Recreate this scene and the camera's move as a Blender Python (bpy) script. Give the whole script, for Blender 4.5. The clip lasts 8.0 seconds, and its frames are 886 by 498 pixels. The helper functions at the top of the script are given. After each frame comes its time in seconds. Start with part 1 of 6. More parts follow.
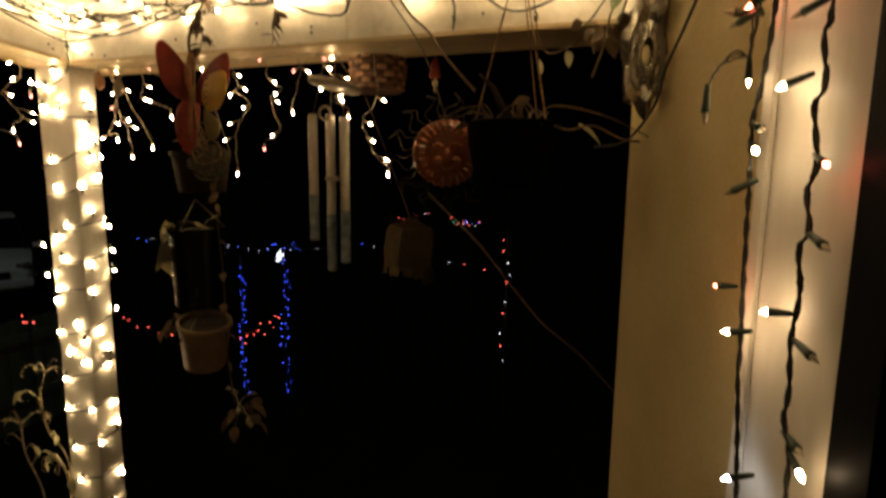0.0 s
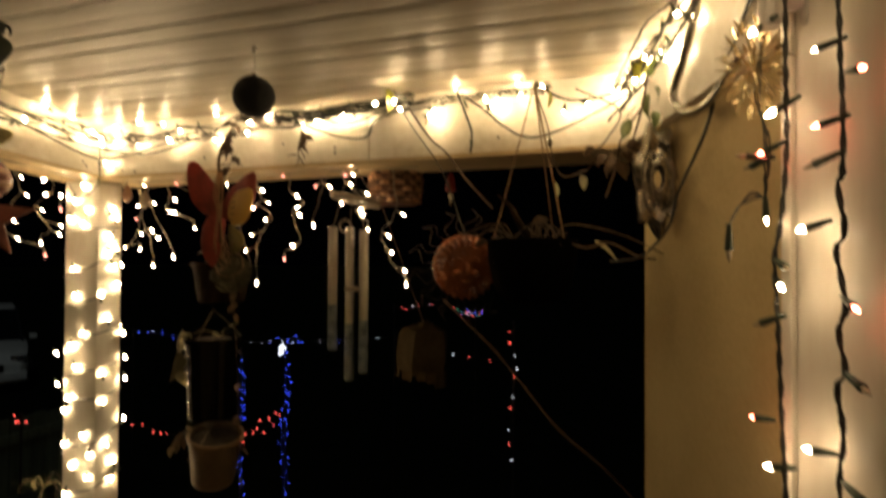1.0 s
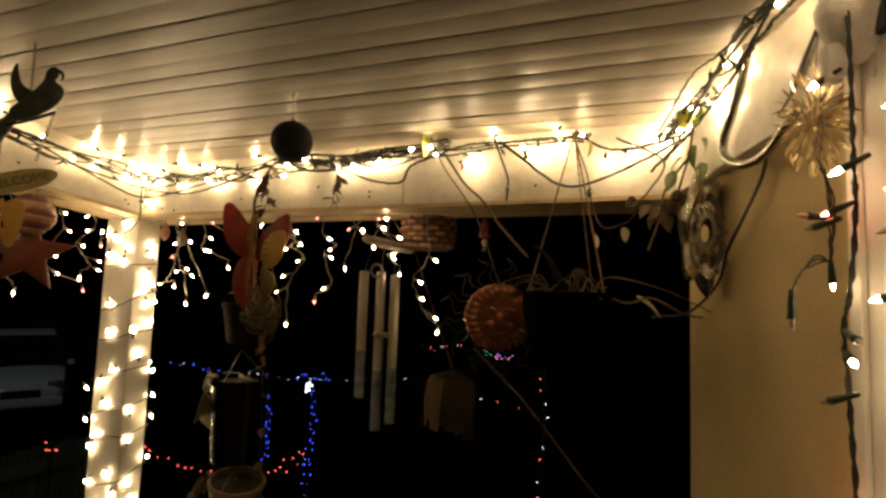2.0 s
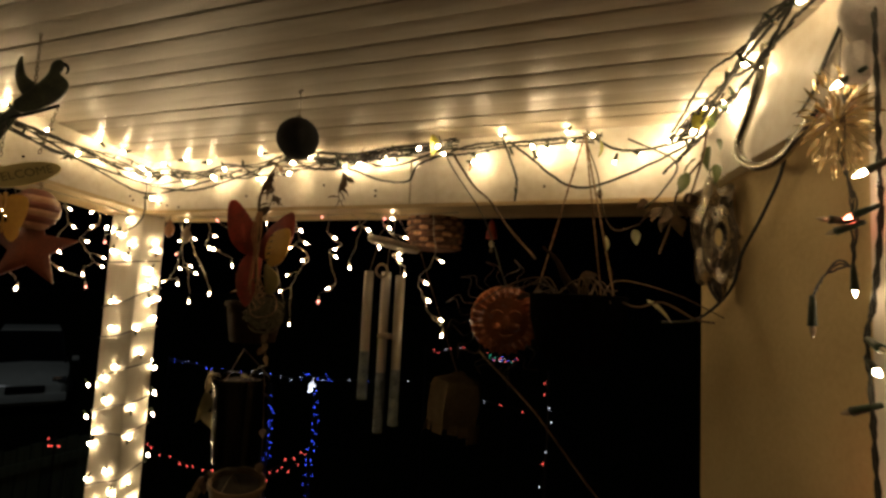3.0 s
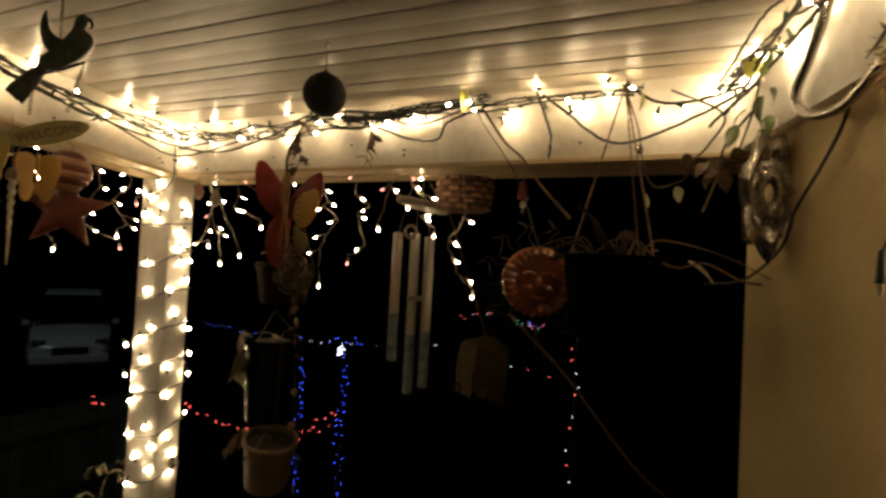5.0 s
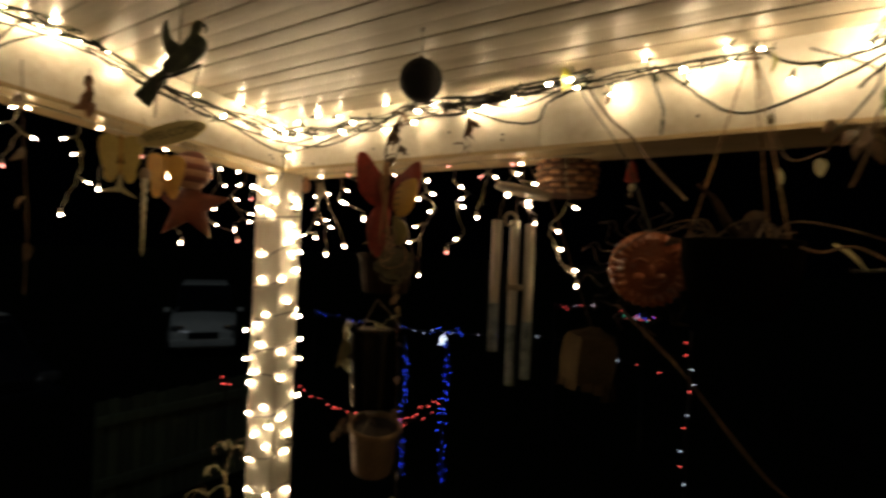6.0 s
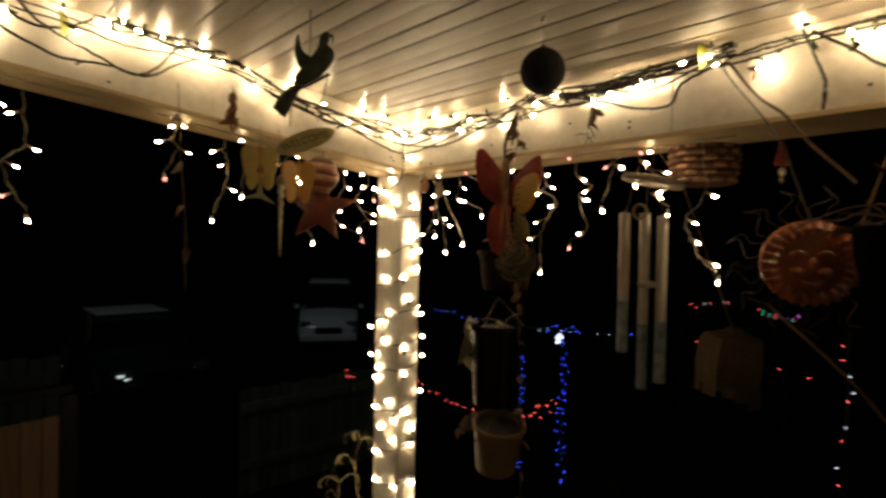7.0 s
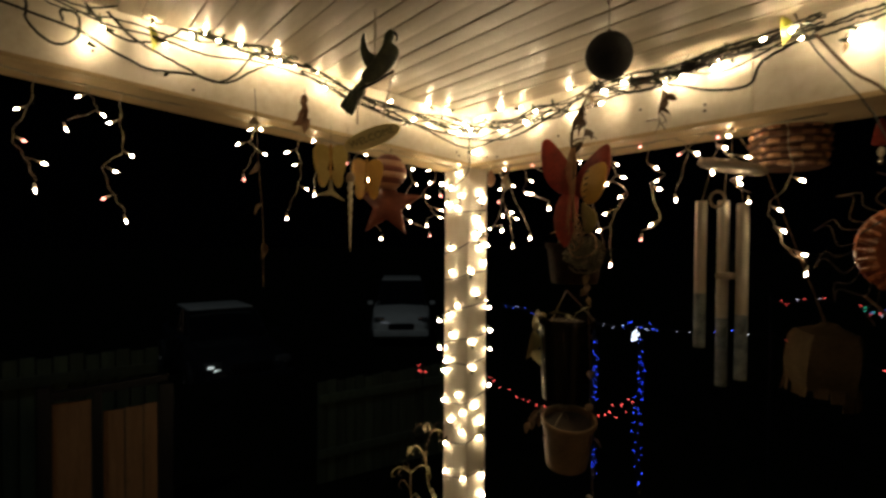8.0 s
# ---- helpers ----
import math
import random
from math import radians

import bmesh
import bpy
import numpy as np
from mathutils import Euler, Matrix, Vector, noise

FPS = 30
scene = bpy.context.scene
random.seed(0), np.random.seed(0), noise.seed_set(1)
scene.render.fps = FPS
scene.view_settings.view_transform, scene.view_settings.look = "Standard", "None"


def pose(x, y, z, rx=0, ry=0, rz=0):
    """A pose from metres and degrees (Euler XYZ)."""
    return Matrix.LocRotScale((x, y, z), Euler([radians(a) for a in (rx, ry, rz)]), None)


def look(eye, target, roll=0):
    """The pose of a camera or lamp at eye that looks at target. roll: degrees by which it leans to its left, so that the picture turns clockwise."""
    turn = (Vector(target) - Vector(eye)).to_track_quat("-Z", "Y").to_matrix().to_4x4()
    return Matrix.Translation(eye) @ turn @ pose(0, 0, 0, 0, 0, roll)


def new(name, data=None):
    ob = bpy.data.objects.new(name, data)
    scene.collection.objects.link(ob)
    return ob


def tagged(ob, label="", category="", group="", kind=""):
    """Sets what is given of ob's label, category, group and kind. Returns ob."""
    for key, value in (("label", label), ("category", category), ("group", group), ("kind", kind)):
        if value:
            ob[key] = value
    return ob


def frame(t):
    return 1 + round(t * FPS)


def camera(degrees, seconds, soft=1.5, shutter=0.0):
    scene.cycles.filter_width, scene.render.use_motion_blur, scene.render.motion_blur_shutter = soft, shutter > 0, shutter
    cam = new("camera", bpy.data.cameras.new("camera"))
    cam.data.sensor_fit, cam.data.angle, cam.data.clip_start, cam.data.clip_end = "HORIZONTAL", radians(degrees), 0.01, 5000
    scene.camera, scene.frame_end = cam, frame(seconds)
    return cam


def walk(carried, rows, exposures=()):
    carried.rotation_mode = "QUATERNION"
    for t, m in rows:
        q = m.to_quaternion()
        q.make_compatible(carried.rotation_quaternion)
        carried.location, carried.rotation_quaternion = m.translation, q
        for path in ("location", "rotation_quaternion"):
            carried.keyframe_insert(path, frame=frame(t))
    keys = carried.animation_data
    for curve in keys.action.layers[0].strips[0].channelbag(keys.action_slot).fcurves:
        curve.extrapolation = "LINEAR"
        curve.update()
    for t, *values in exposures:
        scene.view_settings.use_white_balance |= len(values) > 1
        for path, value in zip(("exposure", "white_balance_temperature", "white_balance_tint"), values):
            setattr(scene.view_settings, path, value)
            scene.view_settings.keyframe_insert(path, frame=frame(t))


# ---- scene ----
cam = camera(78.6, 8.0, soft=2.75, shutter=0.85)
PATH = [
    (0.0, pose(1.446, -1.078, 1.720, 81.85, -0.75, 19.81)),
    (0.5, pose(1.428, -1.097, 1.749, 85.25, -0.13, 19.32)),
    (1.0, pose(1.411, -1.105, 1.777, 90.85, -0.26, 19.73)),
    (1.5, pose(1.400, -1.090, 1.798, 94.18, -0.89, 22.02)),
    (3.0, pose(1.385, -1.065, 1.796, 95.07, -2.84, 23.29)),
    (3.5, pose(1.373, -1.049, 1.793, 92.66, -3.04, 23.68)),
    (4.0, pose(1.367, -1.048, 1.786, 92.06, -3.09, 23.67)),
    (5.5, pose(1.366, -1.032, 1.782, 90.65, -2.74, 30.16)),
    (6.0, pose(1.352, -1.016, 1.778, 89.99, -2.39, 36.65)),
    (6.5, pose(1.330, -1.014, 1.777, 89.46, -1.82, 43.07)),
    (7.0, pose(1.324, -1.018, 1.777, 89.33, -1.21, 48.38)),
    (7.5, pose(1.332, -1.021, 1.775, 89.41, -0.69, 52.62)),
    (8.0, pose(1.333, -1.012, 1.769, 88.89, -0.40, 55.81)),
]
walk(cam, PATH, exposures=[(0.0, -0.55, 7000, 10), (0.5, -0.25, 6850, 10), (1.0, -0.55, 6750, 10), (1.5, -0.5, 6750, 10), (3.0, -0.95, 6600, 10), (3.5, -1.15, 6550, 10),
                            (4.0, -1.15, 6550, 10), (5.5, -0.82, 6250, 10), (6.5, -0.8, 6250, 10), (8.0, -0.75, 6250, 10)])
# ---- night sky: almost no light, a trace of town glow ----
world = bpy.data.worlds.new("night")
scene.world = world
world.use_nodes = True
sky = world.node_tree.nodes["Background"]
sky.inputs["Color"].default_value = (0.35, 0.4, 0.55, 1)
sky.inputs["Strength"].default_value = 0.0005
# added fill from over the roof, lifts the cars and fences; no known source
yard_fill = new("yard_fill_light", bpy.data.lights.new("yard_fill_light", "SUN"))
yard_fill.data.energy, yard_fill.data.angle, yard_fill.data.color = 0.16, radians(6), (0.85, 0.92, 1.0)
yard_fill.matrix_basis = look((0, 0, 20), (-9, 12, 0))

BULB = 440.0   # radiance of a lit warm bulb


# ---- materials ----
def material(name, base, other=None, rough=0.6, scale=20.0, metal=0.0, bump=0.15, stretch=(1, 1, 1), fine=8.0, spec=0.5, random_tint=0.0):
    """Base colour mottled with a second one at two scales, with matching relief."""
    m = bpy.data.materials.new(name)
    m.use_nodes = True
    nt = m.node_tree
    b = nt.nodes["Principled BSDF"]
    tc = nt.nodes.new("ShaderNodeTexCoord")
    mp = nt.nodes.new("ShaderNodeMapping")
    mp.inputs["Scale"].default_value = stretch
    nt.links.new(tc.outputs["Object"], mp.inputs["Vector"])
    n1 = nt.nodes.new("ShaderNodeTexNoise")
    n1.inputs["Scale"].default_value = scale
    n1.inputs["Detail"].default_value = 6
    n2 = nt.nodes.new("ShaderNodeTexNoise")
    n2.inputs["Scale"].default_value = scale * fine
    n2.inputs["Detail"].default_value = 4
    for n in (n1, n2):
        nt.links.new(mp.outputs["Vector"], n.inputs["Vector"])
    mean = nt.nodes.new("ShaderNodeMath")
    mean.operation = "MULTIPLY_ADD"
    mean.inputs[1].default_value = 0.35
    nt.links.new(n2.outputs["Fac"], mean.inputs[0])
    half = nt.nodes.new("ShaderNodeMath")
    half.operation = "MULTIPLY"
    half.inputs[1].default_value = 0.65
    nt.links.new(n1.outputs["Fac"], half.inputs[0])
    nt.links.new(half.outputs[0], mean.inputs[2])
    ramp = nt.nodes.new("ShaderNodeValToRGB")
    other = other or tuple(c * 0.7 for c in base)
    ramp.color_ramp.elements[0].position, ramp.color_ramp.elements[1].position = 0.32, 0.62
    ramp.color_ramp.elements[0].color = (*other, 1)
    ramp.color_ramp.elements[1].color = (*base, 1)
    nt.links.new(mean.outputs[0], ramp.inputs["Fac"])
    colour = ramp.outputs["Color"]
    if random_tint:
        info = nt.nodes.new("ShaderNodeObjectInfo")
        hsv = nt.nodes.new("ShaderNodeHueSaturation")
        mr = nt.nodes.new("ShaderNodeMapRange")
        mr.inputs["To Min"].default_value, mr.inputs["To Max"].default_value = 1 - random_tint, 1 + random_tint
        nt.links.new(info.outputs["Random"], mr.inputs["Value"])
        nt.links.new(mr.outputs[0], hsv.inputs["Value"])
        nt.links.new(colour, hsv.inputs["Color"])
        colour = hsv.outputs["Color"]
    nt.links.new(colour, b.inputs["Base Color"])
    rr = nt.nodes.new("ShaderNodeMapRange")
    rr.inputs["To Min"].default_value, rr.inputs["To Max"].default_value = min(1, rough + 0.12), max(0.03, rough - 0.1)
    nt.links.new(n1.outputs["Fac"], rr.inputs["Value"])
    nt.links.new(rr.outputs[0], b.inputs["Roughness"])
    b.inputs["Metallic"].default_value = metal
    b.inputs["Specular IOR Level"].default_value = spec
    if bump:
        bp = nt.nodes.new("ShaderNodeBump")
        bp.inputs["Strength"].default_value = bump
        bp.inputs["Distance"].default_value = 0.004
        nt.links.new(mean.outputs[0], bp.inputs["Height"])
        nt.links.new(bp.outputs["Normal"], b.inputs["Normal"])
    return m


def glow(name, colour, strength):
    m = bpy.data.materials.new(name)
    m.use_nodes = True
    b = m.node_tree.nodes["Principled BSDF"]
    b.inputs["Base Color"].default_value = (*[0.5 + 0.5 * c for c in colour], 1)
    b.inputs["Roughness"].default_value = 0.2
    b.inputs["Emission Color"].default_value = (*colour, 1)
    b.inputs["Emission Strength"].default_value = strength
    return m


WHITE_PAINT = material("white_paint", (0.80, 0.76, 0.66), (0.58, 0.51, 0.38), rough=0.36, scale=4, bump=0.12, fine=14)
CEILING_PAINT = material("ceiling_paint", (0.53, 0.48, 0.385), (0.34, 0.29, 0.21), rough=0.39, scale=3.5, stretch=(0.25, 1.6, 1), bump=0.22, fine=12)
WALL_PAINT = material("wall_paint", (0.64, 0.50, 0.25), (0.52, 0.385, 0.18), rough=0.75, scale=6, bump=0.35, fine=22)
TRIM_PAINT = material("trim_paint", (0.76, 0.71, 0.60), (0.66, 0.58, 0.46), rough=0.4, scale=7, stretch=(1, 1, 0.2), bump=0.15)
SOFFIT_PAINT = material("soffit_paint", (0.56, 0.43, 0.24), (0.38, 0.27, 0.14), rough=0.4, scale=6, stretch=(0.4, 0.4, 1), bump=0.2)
DARK_DOOR = material("dark_door", (0.003, 0.0026, 0.0022), spec=0.06, rough=0.5, scale=9, stretch=(1, 1, 0.15), bump=0.08)
POST_WRAP = material("post_wrap", (0.82, 0.78, 0.68), (0.70, 0.64, 0.52), rough=0.3, scale=9, stretch=(1, 1, 0.5), bump=0.35, fine=5)
FLOOR_WOOD = material("floor_wood", (0.10, 0.07, 0.045), (0.05, 0.035, 0.025), rough=0.55, scale=6, stretch=(6, 0.6, 1), random_tint=0.2)
SIDING = material("siding", (0.42, 0.36, 0.27), (0.32, 0.27, 0.2), rough=0.6, scale=5, bump=0.2)
DARK_WIRE = material("dark_wire", (0.02, 0.019, 0.012), rough=0.45, scale=60, bump=0.1)
WHITE_WIRE = material("white_wire", (0.44, 0.41, 0.34), rough=0.4, scale=60, bump=0.1)
GREEN_SOCKET = material("green_socket", (0.018, 0.034, 0.014), rough=0.35, scale=80, bump=0.1)
WHITE_SOCKET = material("white_socket", (0.7, 0.66, 0.52), rough=0.35, scale=80, bump=0.1)
UNLIT_GLASS = material("unlit_glass", (0.5, 0.42, 0.3), rough=0.1, scale=60, bump=0.0)
WARM = glow("warm_bulb", (1.0, 0.735, 0.41), BULB)
ICE_WARM = glow("icicle_bulb", (1.0, 0.73, 0.41), BULB * 0.6)
PINK = glow("pink_bulb", (1.0, 0.30, 0.24), 14.0)
RED = glow("red_bulb", (1.0, 0.13, 0.08), 70.0)
CASING_WARM = glow("casing_bulb", (1.0, 0.74, 0.45), BULB * 0.33)
COOL = glow("cool_bulb", (0.80, 0.88, 1.0), BULB * 0.2)
BLUE = glow("blue_bulb", (0.04, 0.09, 1.0), 13.0)
FAR_RED = glow("far_red_bulb", (1.0, 0.10, 0.08), 11.0)
FAR_WHITE = glow("far_white_bulb", (0.85, 0.9, 1.0), 8.0)
FAR_GREEN = glow("far_green_bulb", (0.05, 0.8, 0.45), 4.0)


# ---- mesh helpers ----
def part(name, bm, mat, parent=None, label="", smooth=True, m=None):
    """Links a bmesh as one mesh object under a thing or a part."""
    me = bpy.data.meshes.new(name)
    bm.normal_update()
    bm.to_mesh(me)
    bm.free()
    me.materials.append(mat)
    if smooth:
        me.shade_smooth()
        me.set_sharp_from_angle(angle=radians(40))
    ob = new(name, me)
    if parent:
        ob.parent = parent
    if m is not None:
        ob.matrix_basis = m
    if label:
        ob["label"] = label
    return ob


def shared(name, me, parent, m):
    ob = new(name, me)
    ob.parent = parent
    ob.matrix_basis = m
    return ob


def empty(name, at, label, category, group="", m=None, kind=""):
    e = new(name)
    e.empty_display_size = 0.05
    e.matrix_basis = m if m is not None else Matrix.Translation(at)
    return tagged(e, label, category, group, kind)


def box(bm, x0, x1, y0, y1, z0, z1, bevel=0.0):
    r = bmesh.ops.create_cube(bm, size=1.0)
    bmesh.ops.scale(bm, vec=(x1 - x0, y1 - y0, z1 - z0), verts=r["verts"])
    bmesh.ops.translate(bm, vec=((x0 + x1) / 2, (y0 + y1) / 2, (z0 + z1) / 2), verts=r["verts"])
    if bevel:
        edges = list({e for v in r["verts"] for e in v.link_edges})
        bmesh.ops.bevel(bm, geom=edges, offset=bevel, segments=2, profile=0.7, affect="EDGES")
    return bm


def boxes(*args, bevel=0.0):
    bm = bmesh.new()
    for a in args:
        box(bm, *a, bevel=bevel)
    return bm


def tube(bm, pts, r, sides=6, taper=None):
    """A round tube along a list of points, closed at both ends."""
    pts = [Vector(p) for p in pts]
    rings = []
    up = Vector((0.31, 0.17, 0.93))
    for i, p in enumerate(pts):
        d = (pts[min(i + 1, len(pts) - 1)] - pts[max(i - 1, 0)])
        d = d.normalized() if d.length > 1e-9 else Vector((0, 0, 1))
        a = d.cross(up)
        if a.length < 1e-3:
            a = d.cross(Vector((1, 0, 0)))
        a.normalize()
        b = d.cross(a)
        rad = r if taper is None else r * (1 + (taper - 1) * i / max(1, len(pts) - 1))
        rings.append([bm.verts.new(p + rad * (math.cos(k * math.tau / sides) * a + math.sin(k * math.tau / sides) * b)) for k in range(sides)])
    for u, v in zip(rings, rings[1:]):
        for k in range(sides):
            bm.faces.new((u[k], u[(k + 1) % sides], v[(k + 1) % sides], v[k]))
    bm.faces.new(rings[0][::-1])
    bm.faces.new(rings[-1])
    return bm


def lathe(bm, profile, seg=20, m=None):
    """Turns (radius, height) pairs round the z axis."""
    rings = []
    for r, z in profile:
        if r < 1e-6:
            rings.append([bm.verts.new((0, 0, z))])
        else:
            rings.append([bm.verts.new((r * math.cos(k * math.tau / seg), r * math.sin(k * math.tau / seg), z)) for k in range(seg)])
    made = [v for ring in rings for v in ring]
    for u, v in zip(rings, rings[1:]):
        if len(u) == 1 and len(v) == 1:
            continue
        for k in range(seg):
            j = (k + 1) % seg
            if len(u) == 1:
                bm.faces.new((u[0], v[j], v[k]))
            elif len(v) == 1:
                bm.faces.new((u[k], u[j], v[0]))
            else:
                bm.faces.new((u[k], u[j], v[j], v[k]))
    if m is not None:
        bmesh.ops.transform(bm, matrix=m, verts=made)
    return bm


def slab(bm, outline, thick, m=None, dome=0.0):
    """A flat shape in x, z with thickness along y, its middle pushed out by dome."""
    n = len(outline)
    cx, cz = sum(p[0] for p in outline) / n, sum(p[1] for p in outline) / n
    made = []
    sides = []
    for y, s in ((-thick / 2, -1), (thick / 2, 1)):
        ring = [bm.verts.new((x, y, z)) for x, z in outline]
        inner = [bm.verts.new((cx + (x - cx) * 0.6, y + s * dome * 0.8, cz + (z - cz) * 0.6)) for x, z in outline]
        mid = bm.verts.new((cx, y + s * dome, cz))
        for k in range(n):
            j = (k + 1) % n
            q = (ring[k], ring[j], inner[j], inner[k])
            bm.faces.new(q if s < 0 else q[::-1])
            q = (inner[k], inner[j], mid)
            bm.faces.new(q if s < 0 else q[::-1])
        sides.append(ring)
        made += ring + inner + [mid]
    for k in range(n):
        j = (k + 1) % n
        bm.faces.new((sides[0][j], sides[0][k], sides[1][k], sides[1][j]))
    if m is not None:
        bmesh.ops.transform(bm, matrix=m, verts=made)
    return bm


def plate(bm, outline, thick, m=None):
    """A flat shape of any outline in x, z, with thickness along y and eased edges."""
    made, rings = [], []
    n = len(outline)
    cx, cz = sum(p[0] for p in outline) / n, sum(p[1] for p in outline) / n
    area = sum(outline[k][0] * outline[(k + 1) % n][1] - outline[(k + 1) % n][0] * outline[k][1] for k in range(n))
    if area < 0:
        outline = outline[::-1]
    for y, inset in ((-0.5, thick * 0.25), (-0.3, 0.0), (0.3, 0.0), (0.5, thick * 0.25)):
        ring = []
        for k in range(n):
            a, b, c = Vector(outline[k - 1]), Vector(outline[k]), Vector(outline[(k + 1) % n])
            t = (c - a).normalized()
            q = b + Vector((-t.y, t.x)) * inset
            ring.append(bm.verts.new((q.x, y * thick, q.y)))
        rings.append(ring)
        made += ring
    for u, v in zip(rings, rings[1:]):
        for k in range(n):
            bm.faces.new((u[k], u[(k + 1) % n], v[(k + 1) % n], v[k])[::-1])
    bm.faces.new(rings[0])
    bm.faces.new(rings[-1][::-1])
    if m is not None:
        bmesh.ops.transform(bm, matrix=m, verts=made)
    return bm


def leaf(bm, at, way, length, width, curl=0.3, twist=0.0):
    """A creased leaf blade from its stem point along a direction."""
    way = Vector(way).normalized()
    side = way.cross(Vector((0.2, 0.3, 1)))
    if side.length < 1e-3:
        side = Vector((1, 0, 0))
    side.normalize()
    side = Matrix.Rotation(twist, 3, way) @ side
    nrm = side.cross(way)
    rows = []
    for i in range(6):
        u = i / 5
        w = width * math.sin(math.pi * (0.06 + 0.94 * u) ** 0.8) * 0.5
        c = Vector(at) + way * (length * u) - nrm * (curl * length * u * u)
        rows.append([bm.verts.new(c - side * w + nrm * w * 0.35), bm.verts.new(c), bm.verts.new(c + side * w + nrm * w * 0.35)])
    for u, v in zip(rows, rows[1:]):
        bm.faces.new((u[0], u[1], v[1], v[0]))
        bm.faces.new((u[1], u[2], v[2], v[1]))
    return bm


def thicken(ob, t=0.0012):
    md = ob.modifiers.new("thick", "SOLIDIFY")
    md.thickness = t
    return ob


def aim(at, way):
    """A pose at a point whose z axis follows a direction."""
    return Matrix.Translation(at) @ Vector(way).to_track_quat("Z", "Y").to_matrix().to_4x4()


def sagging(a, b, n, sag=0.0, wob=0.0, seed=0):
    """Points of a loose wire from a to b."""
    rnd = random.Random(seed)
    a, b = Vector(a), Vector(b)
    ph = [rnd.uniform(0, 6.3) for _ in range(6)]
    out = []
    for i in range(n):
        u = i / (n - 1)
        p = a.lerp(b, u)
        e = math.sin(math.pi * u) ** 0.5 if 0 < u < 1 else 0.0
        p.z -= sag * 4 * u * (1 - u)
        L = (b - a).length
        p.x += wob * e * math.sin(9 * u * L + ph[0]) * 0.5
        p.y += wob * e * (math.sin(13 * u * L + ph[1]) * 0.4 + math.sin(31 * u * L + ph[2]) * 0.2)
        p.z += wob * e * (math.sin(11 * u * L + ph[3]) * 0.7 + math.sin(29 * u * L + ph[4]) * 0.35)
        out.append(p)
    return out


def twisted(bm, pts, r, spread, turns_per_m, sides=5):
    """Two strands wound round each other along a path."""
    acc = [0.0]
    for a, b in zip(pts, pts[1:]):
        acc.append(acc[-1] + (Vector(b) - Vector(a)).length)
    for s in (0, math.pi):
        line = []
        for p, l in zip(pts, acc):
            a = l * turns_per_m * math.tau + s
            line.append(Vector(p) + Vector((math.cos(a), math.sin(a), 0.3 * math.sin(a * 0.5))) * spread)
        tube(bm, line, r, sides)
    return bm


# ---- bulbs: one glass and one socket mesh a kind, shared ----
def bulb_meshes(name, mat, socket_mat, r=0.0048, length=0.017, sock=0.018, sock_r=0.0042):
    bm = lathe(bmesh.new(), [(r * 0.7, 0), (r, length * 0.25), (r * 0.9, length * 0.45), (r * 0.5, length * 0.72), (r * 0.2, length * 0.9), (0, length)], 8)
    g = bpy.data.meshes.new(name)
    bm.to_mesh(g)
    bm.free()
    g.materials.append(mat)
    g.shade_smooth()
    bm = lathe(bmesh.new(), [(0, -sock), (sock_r * 0.6, -sock), (sock_r * 0.85, -sock * 0.6), (sock_r, -sock * 0.2), (sock_r * 1.12, 0.0005), (0, 0.0005)], 8)
    s = bpy.data.meshes.new(name + "_socket")
    bm.to_mesh(s)
    bm.free()
    s.materials.append(socket_mat)
    s.shade_smooth()
    return g, s


B_WARM = bulb_meshes("warm", WARM, GREEN_SOCKET, r=0.0031, length=0.0105, sock=0.017, sock_r=0.0036)
B_ICE = bulb_meshes("ice", ICE_WARM, WHITE_SOCKET, r=0.0016, length=0.0095, sock=0.011, sock_r=0.0022)
B_ICE_PINK = bulb_meshes("ice_pink", PINK, WHITE_SOCKET, r=0.0023, length=0.009, sock=0.011, sock_r=0.0026)
B_RED = bulb_meshes("red", RED, GREEN_SOCKET, r=0.0028, length=0.011, sock=0.026, sock_r=0.004)
B_LONG = bulb_meshes("long", CASING_WARM, GREEN_SOCKET, r=0.0034, length=0.014, sock=0.026, sock_r=0.004)
B_SMALL = bulb_meshes("small", CASING_WARM, GREEN_SOCKET, r=0.002, length=0.008, sock=0.026, sock_r=0.004)
B_COOL = bulb_meshes("cool", COOL, GREEN_SOCKET, r=0.0032, length=0.013, sock=0.026, sock_r=0.004)
B_OFF = bulb_meshes("off", UNLIT_GLASS, GREEN_SOCKET, r=0.0032, length=0.014, sock=0.03, sock_r=0.0044)
B_THORN = bulb_meshes("thorn", UNLIT_GLASS, GREEN_SOCKET, r=0.0022, length=0.009, sock=0.017, sock_r=0.0032)
B_BLUE = bulb_meshes("blue", BLUE, GREEN_SOCKET, r=0.003, length=0.01, sock=0.012, sock_r=0.003)
B_FAR_RED = bulb_meshes("far_red", FAR_RED, GREEN_SOCKET, r=0.0038, length=0.012, sock=0.012, sock_r=0.003)
B_FAR_WHITE = bulb_meshes("far_white", FAR_WHITE, GREEN_SOCKET, r=0.007, length=0.018)
B_TINY = bulb_meshes("tiny", FAR_WHITE, GREEN_SOCKET, r=0.0029, length=0.01)
B_TINY_RED = bulb_meshes("tiny_red", FAR_RED, GREEN_SOCKET, r=0.003, length=0.01)
B_FAR_GREEN = bulb_meshes("far_green", FAR_GREEN, GREEN_SOCKET, r=0.0042, length=0.012, sock=0.012, sock_r=0.003)


def bulb(kind, parent, at, way):
    """A bulb with its socket; at is where glass meets socket, in the parent's space."""
    b = shared("bulb", kind[0], parent, aim(at, way))
    shared("socket", kind[1], b, Matrix())
    return b


